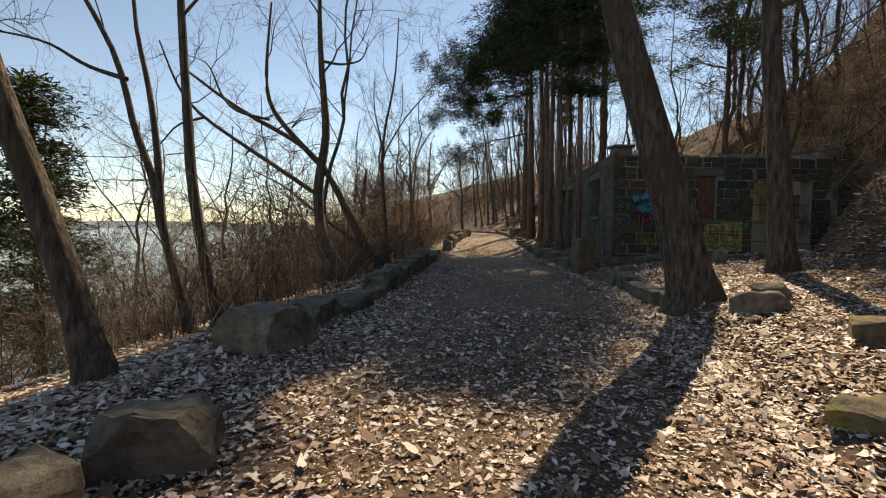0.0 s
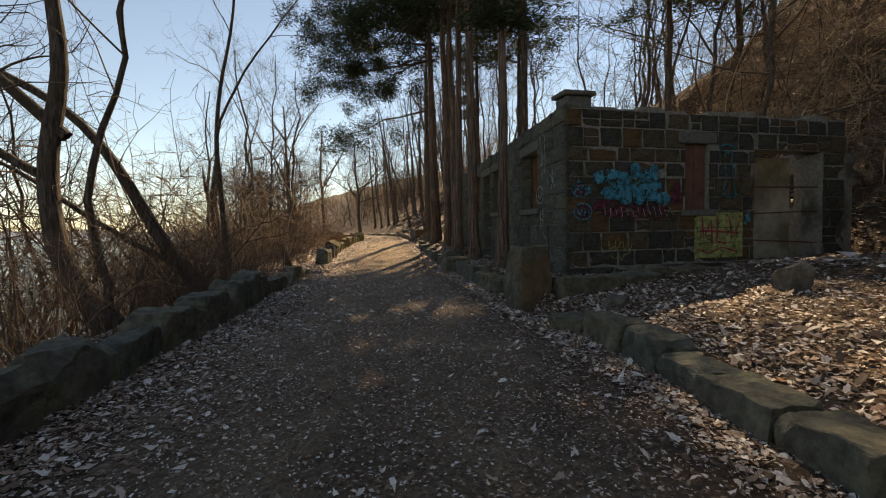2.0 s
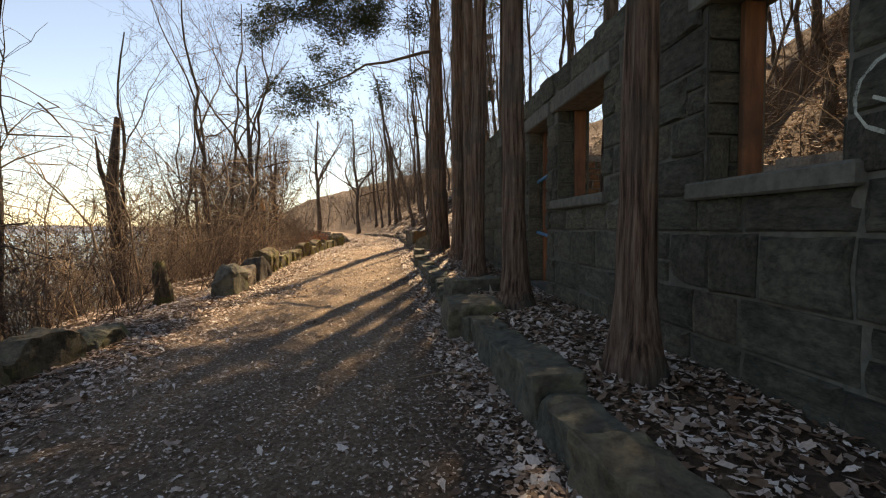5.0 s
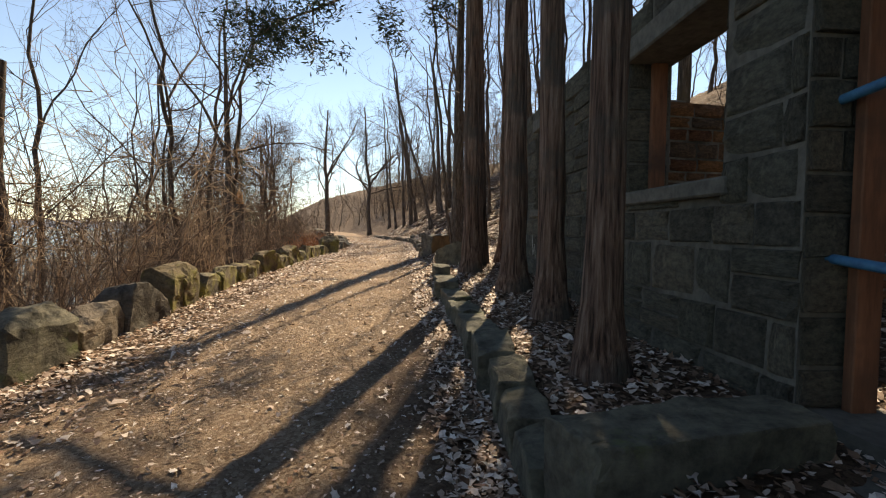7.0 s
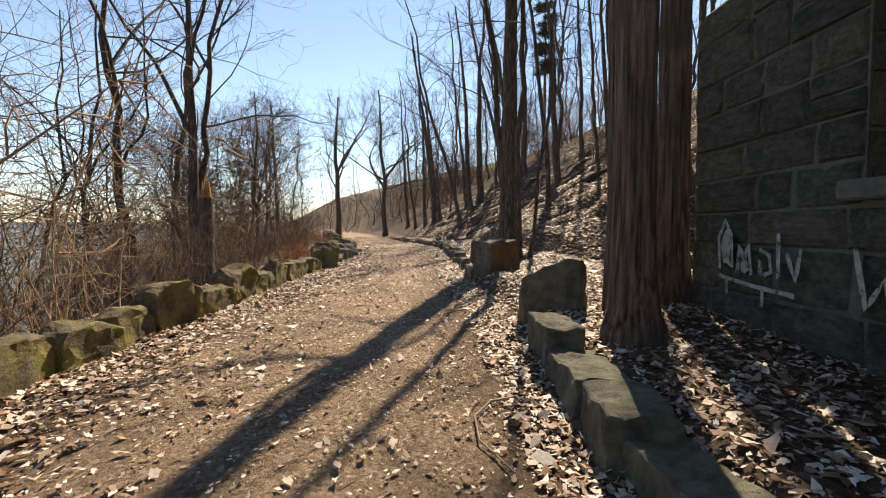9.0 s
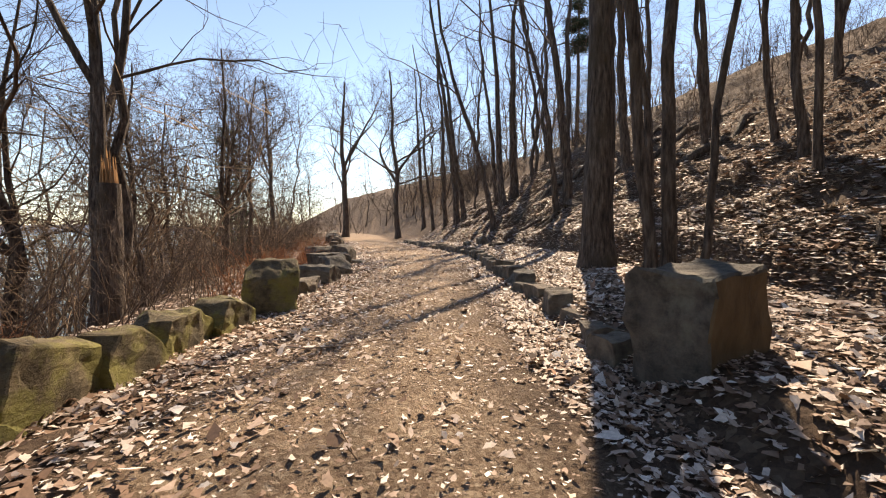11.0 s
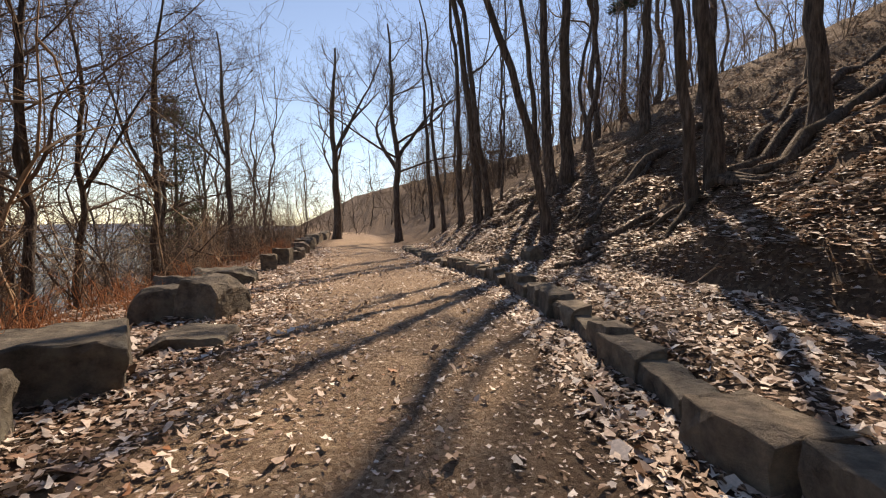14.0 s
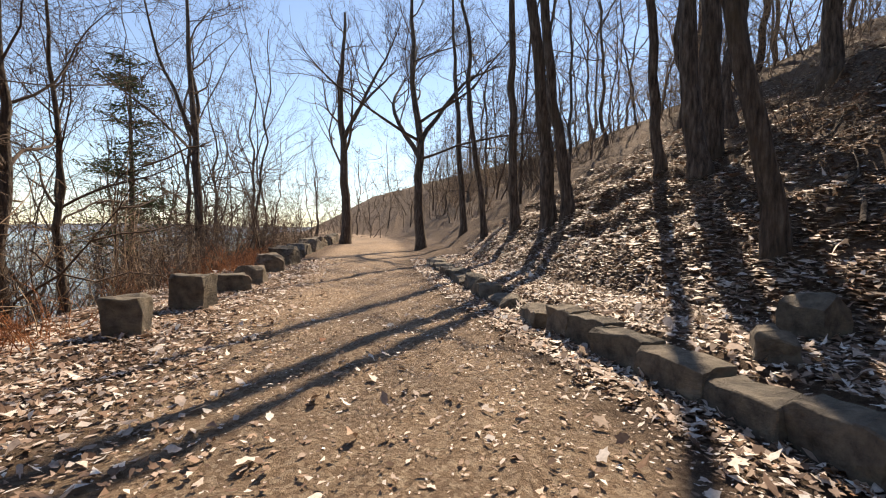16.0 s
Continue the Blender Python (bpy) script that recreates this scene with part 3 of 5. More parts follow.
west_row(-4.5, -1.6, (0.7, 1.2), (0.2, 0.32), "jag", STONE_KERB, "long low dark stone half sunk in leaves", 0.05, -0.15, (0.34, 0.5))
west_row(-1.6, 0.8, (0.7, 1.1), (0.34, 0.56), "jag", STONE_KERB, "low jagged grey-green boulder edging the trail", 0.05, -0.15, (0.34, 0.5))
GREY, DARK = "jagged dark grey stone edging the trail", "dark wedge of stone leaning by the trail"
for y, l, w, h, kind, material, label in (
        (1.25, 0.95, 0.46, 0.44, "jag", STONE_KERB, GREY), (2.2, 0.9, 0.46, 0.5, "jag", STONE_KERB, GREY), (3.15, 0.85, 0.44, 0.54, "jag", STONE_KERB, GREY),
        (4.0, 0.75, 0.42, 0.62, "jag", STONE_KERB, GREY), (4.7, 0.6, 0.4, 0.46, "jag", STONE_KERB, GREY), (5.5, 1.0, 0.46, 0.32, "slab", STONE_KERB, "low flat grey slab edging the trail"),
        (6.55, 1.05, 0.46, 0.32, "slab", STONE_KERB, "low flat grey slab edging the trail"), (7.55, 0.8, 0.34, 0.36, "jag", STONE_KERB, GREY), (8.5, 0.8, 0.4, 0.24, "slab", STONE_KERB, "low flat grey slab edging the trail"),
        (11.95, 0.75, 0.42, 0.56, "slab", STONE_KERB, "flat-topped grey slab edging the trail"), (12.75, 0.6, 0.36, 0.44, "jag", STONE_DARK, DARK), (13.4, 0.72, 0.5, 0.52, "jag", STONE_DARK, DARK), (14.05, 0.3, 0.42, 0.74, "peak", STONE_MOSSY, "tall split mossy slab edging the trail"),
        (14.42, 0.4, 0.42, 0.68, "peak", STONE_MOSSY, "tall split mossy slab edging the trail")):
    stone(edge_x(y, False) - 0.15, y, (w, l, h), kind, material, srng, edge_turn(y, False) + srng.uniform(-8, 8), label, sink=0.05, z=float(np.interp(y, TRAIL_Y, TRAIL_Z)) - 0.02, tip=srng.uniform(-4, 4))
west_row(14.75, 21.2, (0.42, 0.75), (0.32, 0.52), "jag", STONE_MOSSY, "yellow mossy upright stone edging the trail", 0.05, -0.12)
LOOSE_WEST = (
    (-4.5, -5.12, 0.72, 0.62, 0.42, "jag", -25), (-4.3, -7.4, 0.56, 0.45, 0.32, "slab", 10), (-4.55, -7.95, 0.34, 0.3, 0.28, "slab", -20),
    (0.08, 22.42, 0.5, 0.8, 0.56, "peak", 14), (0.1, 23.4, 0.6, 0.42, 0.22, "slab", 8), (0.2, 24.45, 0.6, 0.5, 0.3, "jag", -15),
    (0.34, 25.75, 0.46, 0.85, 0.34, "jag", 22), (0.1, 26.85, 0.72, 0.66, 0.34, "kerb", 28), (0.5, 27.75, 0.5, 0.45, 0.12, "slab", 5),
    (-0.34, 28.95, 0.5, 0.4, 0.32, "jag", 12), (0.2, 28.85, 0.55, 0.5, 0.4, "peak", -20), (-0.6, 29.95, 0.55, 0.42, 0.3, "slab", 0),
    (-0.6, 31.3, 0.85, 0.6, 0.26, "slab", 18), (-0.52, 33.4, 0.3, 0.28, 0.34, "kerb", 8), (-0.56, 34.6, 0.36, 0.3, 0.4, "kerb", -12),
    (-0.69, 36.0, 0.45, 0.38, 0.28, "slab", 24), (-0.72, 36.8, 0.47, 0.4, 0.3, "jag", -5), (-1.04, 38.7, 0.54, 0.42, 0.4, "jag", 17), (-1.24, 40.5, 0.54, 0.46, 0.45, "slab", -22))
for k, (x, y, w, d, h, kind, turn) in enumerate(LOOSE_WEST):
    mossy = k == 3
    stone(x, y, (w, d, h), kind, STONE_MOSSY if mossy else STONE_DARK, srng, turn, "tall mossy split stone edging the trail" if mossy else "weathered dark boulder in dry leaves", sink=0.05, z=float(np.interp(y, TRAIL_Y, TRAIL_Z)))
west_row(41.5, 58.0, (0.7, 1.2), (0.35, 0.55), "boulder", STONE_DARK, "distant dark boulder at the trail edge", 1.2, -0.25, (0.4, 0.6))


def east_row(y, y1, length, height, kind, material, label, gap=0.0, shift=0.16, thick=(0.26, 0.36)):
    while y < y1:
        l = min(srng.uniform(*length), max(y1 - y, 0.3))
        x = edge_x(y + l / 2, True) + shift + srng.uniform(-0.035, 0.035)
        stone(x, y + l / 2, (srng.uniform(*thick), l * 1.01, srng.uniform(*height)), kind, material, srng, edge_turn(y + l / 2, True) + srng.uniform(-6, 6), label, name="kerbstone", group="kerbstones", sink=0.04, z=float(np.interp(y, TRAIL_Y, TRAIL_Z)) - 0.01)
        y += l + gap * srng.random()


KERB = "roughly squared grey-green kerbstone holding back the leaf bed"
east_row(-3.5, 0.1, (0.5, 0.75), (0.2, 0.32), "kerb", STONE_KERB, "low flat kerbstone half buried in leaves", 0.06, 0.18, (0.3, 0.42))
east_row(2.35, 7.6, (0.5, 1.0), (0.27, 0.39), "kerb", STONE_KERB, KERB, 0.03, 0.15)
east_row(9.45, 16.2, (0.45, 1.0), (0.26, 0.38), "kerb", STONE_KERB, KERB, 0.03, 0.15)
LOOSE_EAST = ((2.76, 20.1, 0.22, 0.26, 0.2, 10), (2.9, 20.5, 0.34, 0.32, 0.18, -15), (3.08, 21.08, 0.42, 0.4, 0.16, 12), (3.0, 21.7, 0.24, 0.5, 0.26, -14), (3.12, 22.5, 0.3, 0.34, 0.2, 6), (3.16, 22.98, 0.34, 0.36, 0.16, 20), (3.16, 23.4, 0.26, 0.44, 0.27, -12), (3.34, 23.9, 0.44, 0.34, 0.18, 10), (3.3, 24.4, 0.28, 0.34, 0.25, -4), (3.28, 24.85, 0.3, 0.34, 0.22, 15), (3.36, 25.2, 0.3, 0.3, 0.28, -10), (3.36, 25.7, 0.36, 0.4, 0.24, 8))
for x, y, w, d, h, turn in LOOSE_EAST:
    stone(x, y, (w, d, h), "kerb" if w < 0.4 else "slab", STONE_DARK, srng, turn, "squared dark stone in a broken kerb", "kerbstone", "kerbstones", 0.04, float(np.interp(y, TRAIL_Y, TRAIL_Z)))
east_row(26.0, 33.3, (0.26, 0.56), (0.16, 0.28), "kerb", STONE_DARK, "low dark kerbstone in dry leaves", 0.05, 0.12, (0.17, 0.27))
east_row(33.5, 41.0, (0.4, 0.8), (0.14, 0.24), "slab", STONE_DARK, "low dark stone in a broken kerb", 0.3, 0.15)
# Gate stone, slabs and single blocks.
gate = stone(1.2, 1.98, (0.48, 0.44, 0.95), "kerb", STONE_GATE, random.Random(14), 8, "squat squared gate stone with a brown split face and chipped top", "gate_stone", "", 0.05, -0.3)
gate.data.materials.append(STONE_SPLIT)
for f in gate.data.polygons:
    if f.normal.y < -0.75 and f.center.z < 0.8 + 0.09 * math.sin(9 * f.center.x) + 0.05 * math.sin(31 * f.center.x):
        f.material_index = 1
for x, y, s, tn in ((2.0, 1.74, (0.95, 0.38, 0.47), 3), (2.86, 1.86, (0.62, 0.4, 0.47), -4), (3.36, 1.95, (0.3, 0.42, 0.52), 2), (4.1, 2.0, (0.95, 0.5, 0.5), 10)):
    stone(x, y, s, "kerb", STONE_GATE, srng, tn, "heavy squared block lying before the ruin", "stone_block", "blocks before the ruin", 0.05, -0.26)
stone(1.15, 0.5, (0.55, 0.4, 0.16), "slab", STONE_KERB, srng, 20, "flat pale stone lying in leaves", "flat_stone", "flat stones", 0.03)
stone(1.75, 0.6, (0.34, 0.28, 0.14), "boulder", STONE_DARK, srng, 40, "small dark stone lying in leaves", "flat_stone", "flat stones", 0.03)
stone(3.3, -0.3, (0.3, 0.24, 0.35), "peak", STONE_DARK, srng, 70, "small dark stone lying in leaves", "flat_stone", "flat stones", 0.05)
stone(0.85, -4.75, (0.5, 0.4, 0.28), "boulder", STONE_DARK, srng, 10, "mossy stone among roots", "flat_stone", "flat stones", 0.06)
stone(1.3, -4.3, (0.4, 0.36, 0.26), "boulder", STONE_DARK, srng, 50, "mossy stone among roots", "flat_stone", "flat stones", 0.06)
stone(0.75, -6.2, (0.42, 0.36, 0.24), "boulder", STONE_MOSSY, srng, 50, "mossy stone in sunlit leaves", "flat_stone", "flat stones", 0.06)
stone(-0.35, -7.35, (0.5, 0.34, 0.1), "slab", STONE_MOSSY, srng, 15, "flat mossy stone in sunlit leaves", "flat_stone", "flat stones", 0.03)
stone(2.35, 9.3, (1.1, 0.36, 0.54), "kerb", STONE_KERB, srng, 4, "heavy squared kerb block at the entrance of the ruin", "stone_block", "blocks before the ruin", 0.04, -0.3)
stone(1.82, 8.12, (0.66, 0.9, 0.40), "kerb", STONE_KERB, srng, -8, "broad flat-topped mossy kerb block", "stone_block", "blocks before the ruin", 0.04, -0.3)
stone(2.85, 16.85, (0.18, 0.62, 0.74), "slab", STONE_GATE, srng, 62, "upright brown slab standing by the kerb", "stone_slab", "upright slabs", 0.05, 0.1)
tall = stone(3.02, 19.66, (0.62, 0.46, 0.78), "kerb", STONE_DARK, random.Random(27), 24, "tall squared slab with a brown split face standing by the trail", "stone_slab", "upright slabs", 0.05, 0.13)
tall.data.materials.append(STONE_SPLIT)
for f in tall.data.polygons:
    if f.normal.y < -0.7 and f.center.z < 0.72:
        f.material_index = 1
stone(4.45, 32.3, (0.3, 0.26, 0.32), "boulder", STONE_DARK, srng, 20, "single dark stone on the leafy bank")
stone(3.85, 31.9, (0.26, 0.22, 0.2), "boulder", STONE_DARK, srng, 60, "single dark stone on the leafy bank")

# Rocks breaking through the slope behind the ruin.
hrng = random.Random(77)
for k in range(26):
    x, y = hrng.uniform(8.6, 15.5), hrng.uniform(-7, 11)
    w = hrng.uniform(0.5, 1.3)
    stone(x, y, (w, w * hrng.uniform(0.6, 1.0), w * hrng.uniform(0.5, 0.8)), hrng.choice(("boulder", "slab", "jag")), STONE_DARK, hrng, hrng.uniform(0, 180), "dark rock breaking out of the leafy slope", group="rocks on the slope", sink=0.15)

# ---- fittings of the ruin ----
SIDE_IN = FRAME_SIDE @ Matrix.Diagonal((1, -1, 1, 1))


def block(name, parent, frame_m, a0, a1, y0, y1, z0, z1, material, label="", bevel=0.012):
    bm = bmesh.new()
    bmesh.ops.create_cube(bm, size=1.0)
    bm.transform(Matrix.Translation(((a0 + a1) / 2, (y0 + y1) / 2, (z0 + z1) / 2)) @ Matrix.Diagonal((a1 - a0, y1 - y0, z1 - z0, 1)))
    bmesh.ops.bevel(bm, geom=bm.edges[:], offset=bevel, segments=1, affect="EDGES", clamp_overlap=True)
    bm.transform(frame_m)
    return part(name, bm, material, parent, label)


def window_fittings(index, frame_m, a0, a1, z0, z1, wall_name, sill=True, wood=True):
    ob = thing(f"window_{index}", Matrix.Identity(4), "", "")
    tagged(ob, "empty window opening in the ruined stone wall", "window", kind="structure")
    if sill:
        block("window_sill", ob, frame_m, a0 - 0.1, a1 + 0.12, -0.075, 0.3, z0 - 0.115, z0 + 0.004, CONCRETE, "weathered stone sill", 0.015)
    block("lintel", ob, frame_m, a0 - 0.16, a1 + 0.16, -0.045, 0.26, z1 - 0.004, z1 + 0.2, CONCRETE, "single stone lintel", 0.015)
    if wood:
        block("frame_board", ob, frame_m, a1 - 0.085, a1 - 0.035, 0.2, 0.34, z0 + 0.005, z1 - 0.005, TIMBER, "rotten orange-brown timber jamb", 0.006)
    return ob


for n, (a0, a1, z0, z1) in enumerate(SIDE_HOLES):
    if n == 2:
        door = tagged(thing("door_1", Matrix.Identity(4), "", ""), "empty doorway crossed by blue pipe rails", "doorway", kind="structure")
        block("lintel", door, SIDE_IN, a0 - 0.16, a1 + 0.16, -0.045, 0.26, z1 - 0.004, z1 + 0.2, CONCRETE, "single stone lintel", 0.015)
        block("frame_board", door, SIDE_IN, a0 + 0.03, a0 + 0.09, 0.22, 0.36, z0 - 0.2, z1, TIMBER, "rotten orange-brown timber jamb", 0.006)
        block("frame_board", door, SIDE_IN, a1 - 0.09, a1 - 0.03, 0.22, 0.36, z0 - 0.2, z1, TIMBER, "rotten orange-brown timber jamb", 0.006)
        block("threshold", door, SIDE_IN, a0 - 0.05, a1 + 0.05, -0.3, 0.4, -0.25, 0.02, CONCRETE, "worn stone step", 0.02)
        for zz, tilt in ((1.72, 0.06), (0.82, -0.06)):
            tb = Tubes()
            tb.add([(a0 - 0.06, 0.15, zz + tilt), (a0 + 0.4, 0.15, zz), (a1 + 0.06, 0.15, zz - tilt)], [0.026] * 3, 12)
            me = tb.mesh("rail", BLUE_PAINT)
            me.transform(SIDE_IN)
            rail = part("rail", me, None, door, "blue painted pipe rail")
            if zz > 1:
                block("tag", rail, SIDE_IN, a0 + 0.2, a0 + 0.3, 0.118, 0.122, zz - 0.02, zz + 0.045, WHITE_SPRAY, "small white sticker", 0.001)
    else:
        window_fittings(n + 1, SIDE_IN, a0, a1, z0, z1, "west")

boards = window_fittings(7, FRAME_FRONT, 2.42, 2.94, 1.14, 2.36, "south", True, False)
for k in range(4):
    block("plank", boards, FRAME_FRONT, 2.425 + k * 0.128, 2.425 + k * 0.128 + 0.122, 0.07 + 0.008 * (k % 2), 0.1, 1.15, 2.35, RUST, "rust-red boarding", 0.004)
cap = thing("wall_cap", Matrix.Identity(4), "squared stone stub rising from the corner of the ruin", "stone cap")
block("body", cap, FRAME_FRONT, 0.02, 0.52, 0.02, 0.40, 2.9, 3.12, CONCRETE, "", 0.03)
block("slab", cap, FRAME_FRONT, -0.04, 0.58, -0.03, 0.45, 3.122, 3.2, CONCRETE, "", 0.02)
# Bars across the porch.
rails = thing("porch_rails", Matrix.Identity(4), "thin rusty bars across the porch opening", "railing")
for zz, tilt in ((1.58, 0.0), (1.08, 0.02), (0.5, -0.05)):
    tb = Tubes()
    tb.add([(3.98, 0.1, zz - tilt), (4.9, 0.1, zz), (5.74, 0.1, zz + tilt)], [0.014] * 3, 8)
    me = tb.mesh("bar", RUST)
    me.transform(FRAME_FRONT)
    part("bar", me, None, rails)


# ---- graffiti ----
def paint(name, frame_m, strokes, width, material, label, off=0.062, blobs=()):
    """Brush strokes and filled patches laid flat on a wall face, in metres along and up it."""
    prng = random.Random(len(strokes) * 7 + len(blobs))
    whole = thing(name, Matrix.Identity(4), label, "graffiti", "graffiti on the ruin")
    for line in strokes:
        v, f = [], []
        pts = [Vector((a, z)) for a, z in line]
        fine = []
        for p, q in zip(pts, pts[1:]):
            fine += [p.lerp(q, s / 3) for s in range(3)]
        fine.append(pts[-1])
        for i, p in enumerate(fine):
            d = (fine[min(i + 1, len(fine) - 1)] - fine[max(i - 1, 0)]).normalized()
            n = Vector((-d.y, d.x)) * width / 2 * prng.uniform(0.75, 1.2)
            v += [(p.x + n.x, -off, p.y + n.y), (p.x - n.x, -off, p.y - n.y)]
            if i:
                k = len(v)
                f.append((k - 4, k - 3, k - 1, k - 2))
        part("stroke", mesh_of("stroke", [frame_m @ Vector(p) for p in v], f, material), None, whole)
    for nth, (a, z, w, h) in enumerate(blobs):
        lift = off - 0.003 + nth * 0.0007
        v, f = [(a, -lift, z)], []
        for i in range(14):
            t = i * 6.283 / 14
            r = prng.uniform(0.82, 1.12)
            v.append((a + w * r * math.cos(t), -lift, z + h * r * math.sin(t)))
        for i in range(14):
            f.append((0, 1 + i, 1 + (i + 1) % 14))
        part("patch", mesh_of("patch", [frame_m @ Vector(p) for p in v], f, material), None, whole)
    return whole


def letters(text, size, a, z, frame_m, material, label, off=0.066, shear=0.0, wide=1.0):
    """Painted characters in the built-in font, as a flat mesh."""
    cu = bpy.data.curves.new("letters", "FONT")
    cu.body, cu.size, cu.shear, cu.offset = text, size, shear, 0.006
    tmp = bpy.data.objects.new("letters", cu)
    me = bpy.data.meshes.new_from_object(tmp)
    bpy.data.objects.remove(tmp)
    me.materials.clear()
    me.materials.append(material)
    me.transform(frame_m @ Matrix.Translation((a, -off, z)) @ Matrix.Rotation(math.pi / 2, 4, "X") @ Matrix.Diagonal((wide, 1, 1, 1)))
    return tagged(new("graffiti", me), label, "graffiti", "graffiti on the ruin")


paint("graffiti", FRAME_FRONT, [], 0.1, MAGENTA, "dark magenta sprayed ground behind cyan graffiti", 0.052, [(0.75, 1.2, 0.28, 0.16), (1.2, 1.12, 0.4, 0.13), (1.75, 1.1, 0.4, 0.13), (0.23, 1.51, 0.15, 0.13), (0.28, 1.13, 0.17, 0.14), (2.2, 1.45, 0.13, 0.2)])
paint("graffiti", FRAME_FRONT, [], 0.1, CYAN, "large cyan bubble letters sprayed on stone", 0.056, [(0.62, 1.72, 0.17, 0.12), (0.86, 1.78, 0.17, 0.09), (1.08, 1.7, 0.13, 0.13), (1.33, 1.83, 0.1, 0.17), (1.55, 1.72, 0.13, 0.15), (1.72, 1.8, 0.11, 0.15), (0.82, 1.45, 0.2, 0.13), (1.12, 1.38, 0.15, 0.15), (1.4, 1.4, 0.14, 0.16), (1.66, 1.42, 0.14, 0.12), (1.9, 1.34, 0.15, 0.13), (1.1, 1.55, 0.35, 0.08), (1.65, 1.58, 0.25, 0.08)])
paint("graffiti", FRAME_FRONT, [[(0.6, 1.6), (0.75, 1.72), (0.8, 1.62), (0.95, 1.6)], [(0.98, 1.85), (1.0, 1.6), (1.1, 1.55), (1.15, 1.75)], [(1.24, 1.95), (1.22, 1.62), (1.4, 1.62), (1.42, 1.92)], [(1.5, 1.85), (1.48, 1.62), (1.6, 1.6)], [(1.66, 1.9), (1.64, 1.64), (1.8, 1.66)], [(0.66, 1.5), (0.9, 1.52), (0.7, 1.36), (0.98, 1.34)], [(1.05, 1.5), (1.02, 1.28), (1.2, 1.26), (1.24, 1.48)], [(1.32, 1.5), (1.34, 1.28), (1.48, 1.3), (1.5, 1.5)], [(1.58, 1.5), (1.56, 1.32), (1.74, 1.32)], [(1.8, 1.44), (1.92, 1.42), (1.82, 1.28), (2.0, 1.24)]], 0.03, CYAN_DARK, "dark teal outlines in cyan graffiti", 0.069)
paint("graffiti", FRAME_FRONT, [[(0.7 + 0.11 * k, 1.2 - 0.02 * (k % 3)), (0.71 + 0.115 * k, 1.06 - 0.04 * (k % 2))] for k in range(13)], 0.012, WHITE_SPRAY, "thin pale drips of sprayed paint", 0.071)
paint("graffiti", FRAME_FRONT, [[(0.23 + 0.15 * math.cos(t * 0.45), 1.51 + 0.13 * math.sin(t * 0.45)) for t in range(15)], [(0.36, 1.52), (0.43, 1.46), (0.35, 1.44)], [(0.28 + 0.17 * math.cos(t * 0.45), 1.13 + 0.14 * math.sin(t * 0.45)) for t in range(15)], [(0.16, 1.2), (0.22, 1.06), (0.27, 1.2)], [(0.3, 1.06), (0.33, 1.18), (0.4, 1.1)]], 0.022, CYAN, "cyan rings sprayed round small tags", 0.067)
letters("FTW", 0.17, 0.11, 1.45, FRAME_FRONT, CYAN, "small sprayed letters FTW in a ring", 0.072, 0.1)
paint("graffiti", FRAME_FRONT, [[(0.78, 0.62), (0.8, 0.44), (0.88, 0.52)], [(0.92, 0.62), (0.9, 0.42), (0.98, 0.5), (1.02, 0.6)], [(1.06, 0.6), (1.1, 0.42), (1.18, 0.6)], [(0.82, 0.36), (0.9, 0.28), (0.98, 0.36), (1.04, 0.26), (1.1, 0.38)], [(1.12, 0.36), (1.2, 0.4), (1.24, 0.52)]], 0.016, YELLOW_SPRAY, "thin pale scrawl on dark stone", 0.064)
paint("graffiti", FRAME_FRONT, [[(3.1, 2.3), (3.3, 2.36), (3.5, 2.3), (3.32, 2.2), (3.12, 2.26)], [(3.26, 2.2), (3.28, 1.7), (3.2, 1.45)], [(3.42, 2.22), (3.44, 1.75), (3.5, 1.4)], [(3.18, 1.45), (3.36, 1.36), (3.55, 1.42)]], 0.028, CYAN_DARK, "faint teal outlines on a dark pier", 0.062)
paint("graffiti", FRAME_FRONT, [[(3.74, 1.1), (3.78, 0.95), (3.72, 0.85)], [(3.8, 1.1), (3.84, 0.9)]], 0.05, CYAN, "small cyan sprayed tag on stone", 0.062)
panel = thing("painted_panel", Matrix.Identity(4), "yellow-green painted panel with red scrawls below a boarded window", "panel")
for r in range(3):
    for c in range(4):
        block("tile", panel, FRAME_FRONT, 2.6 + c * 0.275, 2.6 + c * 0.275 + 0.265, -0.055, -0.03, 0.24 + r * 0.285, 0.24 + r * 0.285 + 0.275, YELLOW_SPRAY, "", 0.008)
paint("graffiti", FRAME_FRONT, [[(2.75, 1.0), (2.78, 0.6), (2.95, 0.95), (2.98, 0.5)], [(3.1, 1.0), (3.08, 0.55), (3.3, 0.5)], [(3.35, 1.02), (3.45, 0.6), (3.62, 0.95)], [(2.65, 0.42), (2.9, 0.32), (3.2, 0.44), (3.55, 0.34)], [(2.7, 0.75), (3.6, 0.7)]], 0.032, RED_SPRAY, "red scrawls on a yellow panel", 0.06)
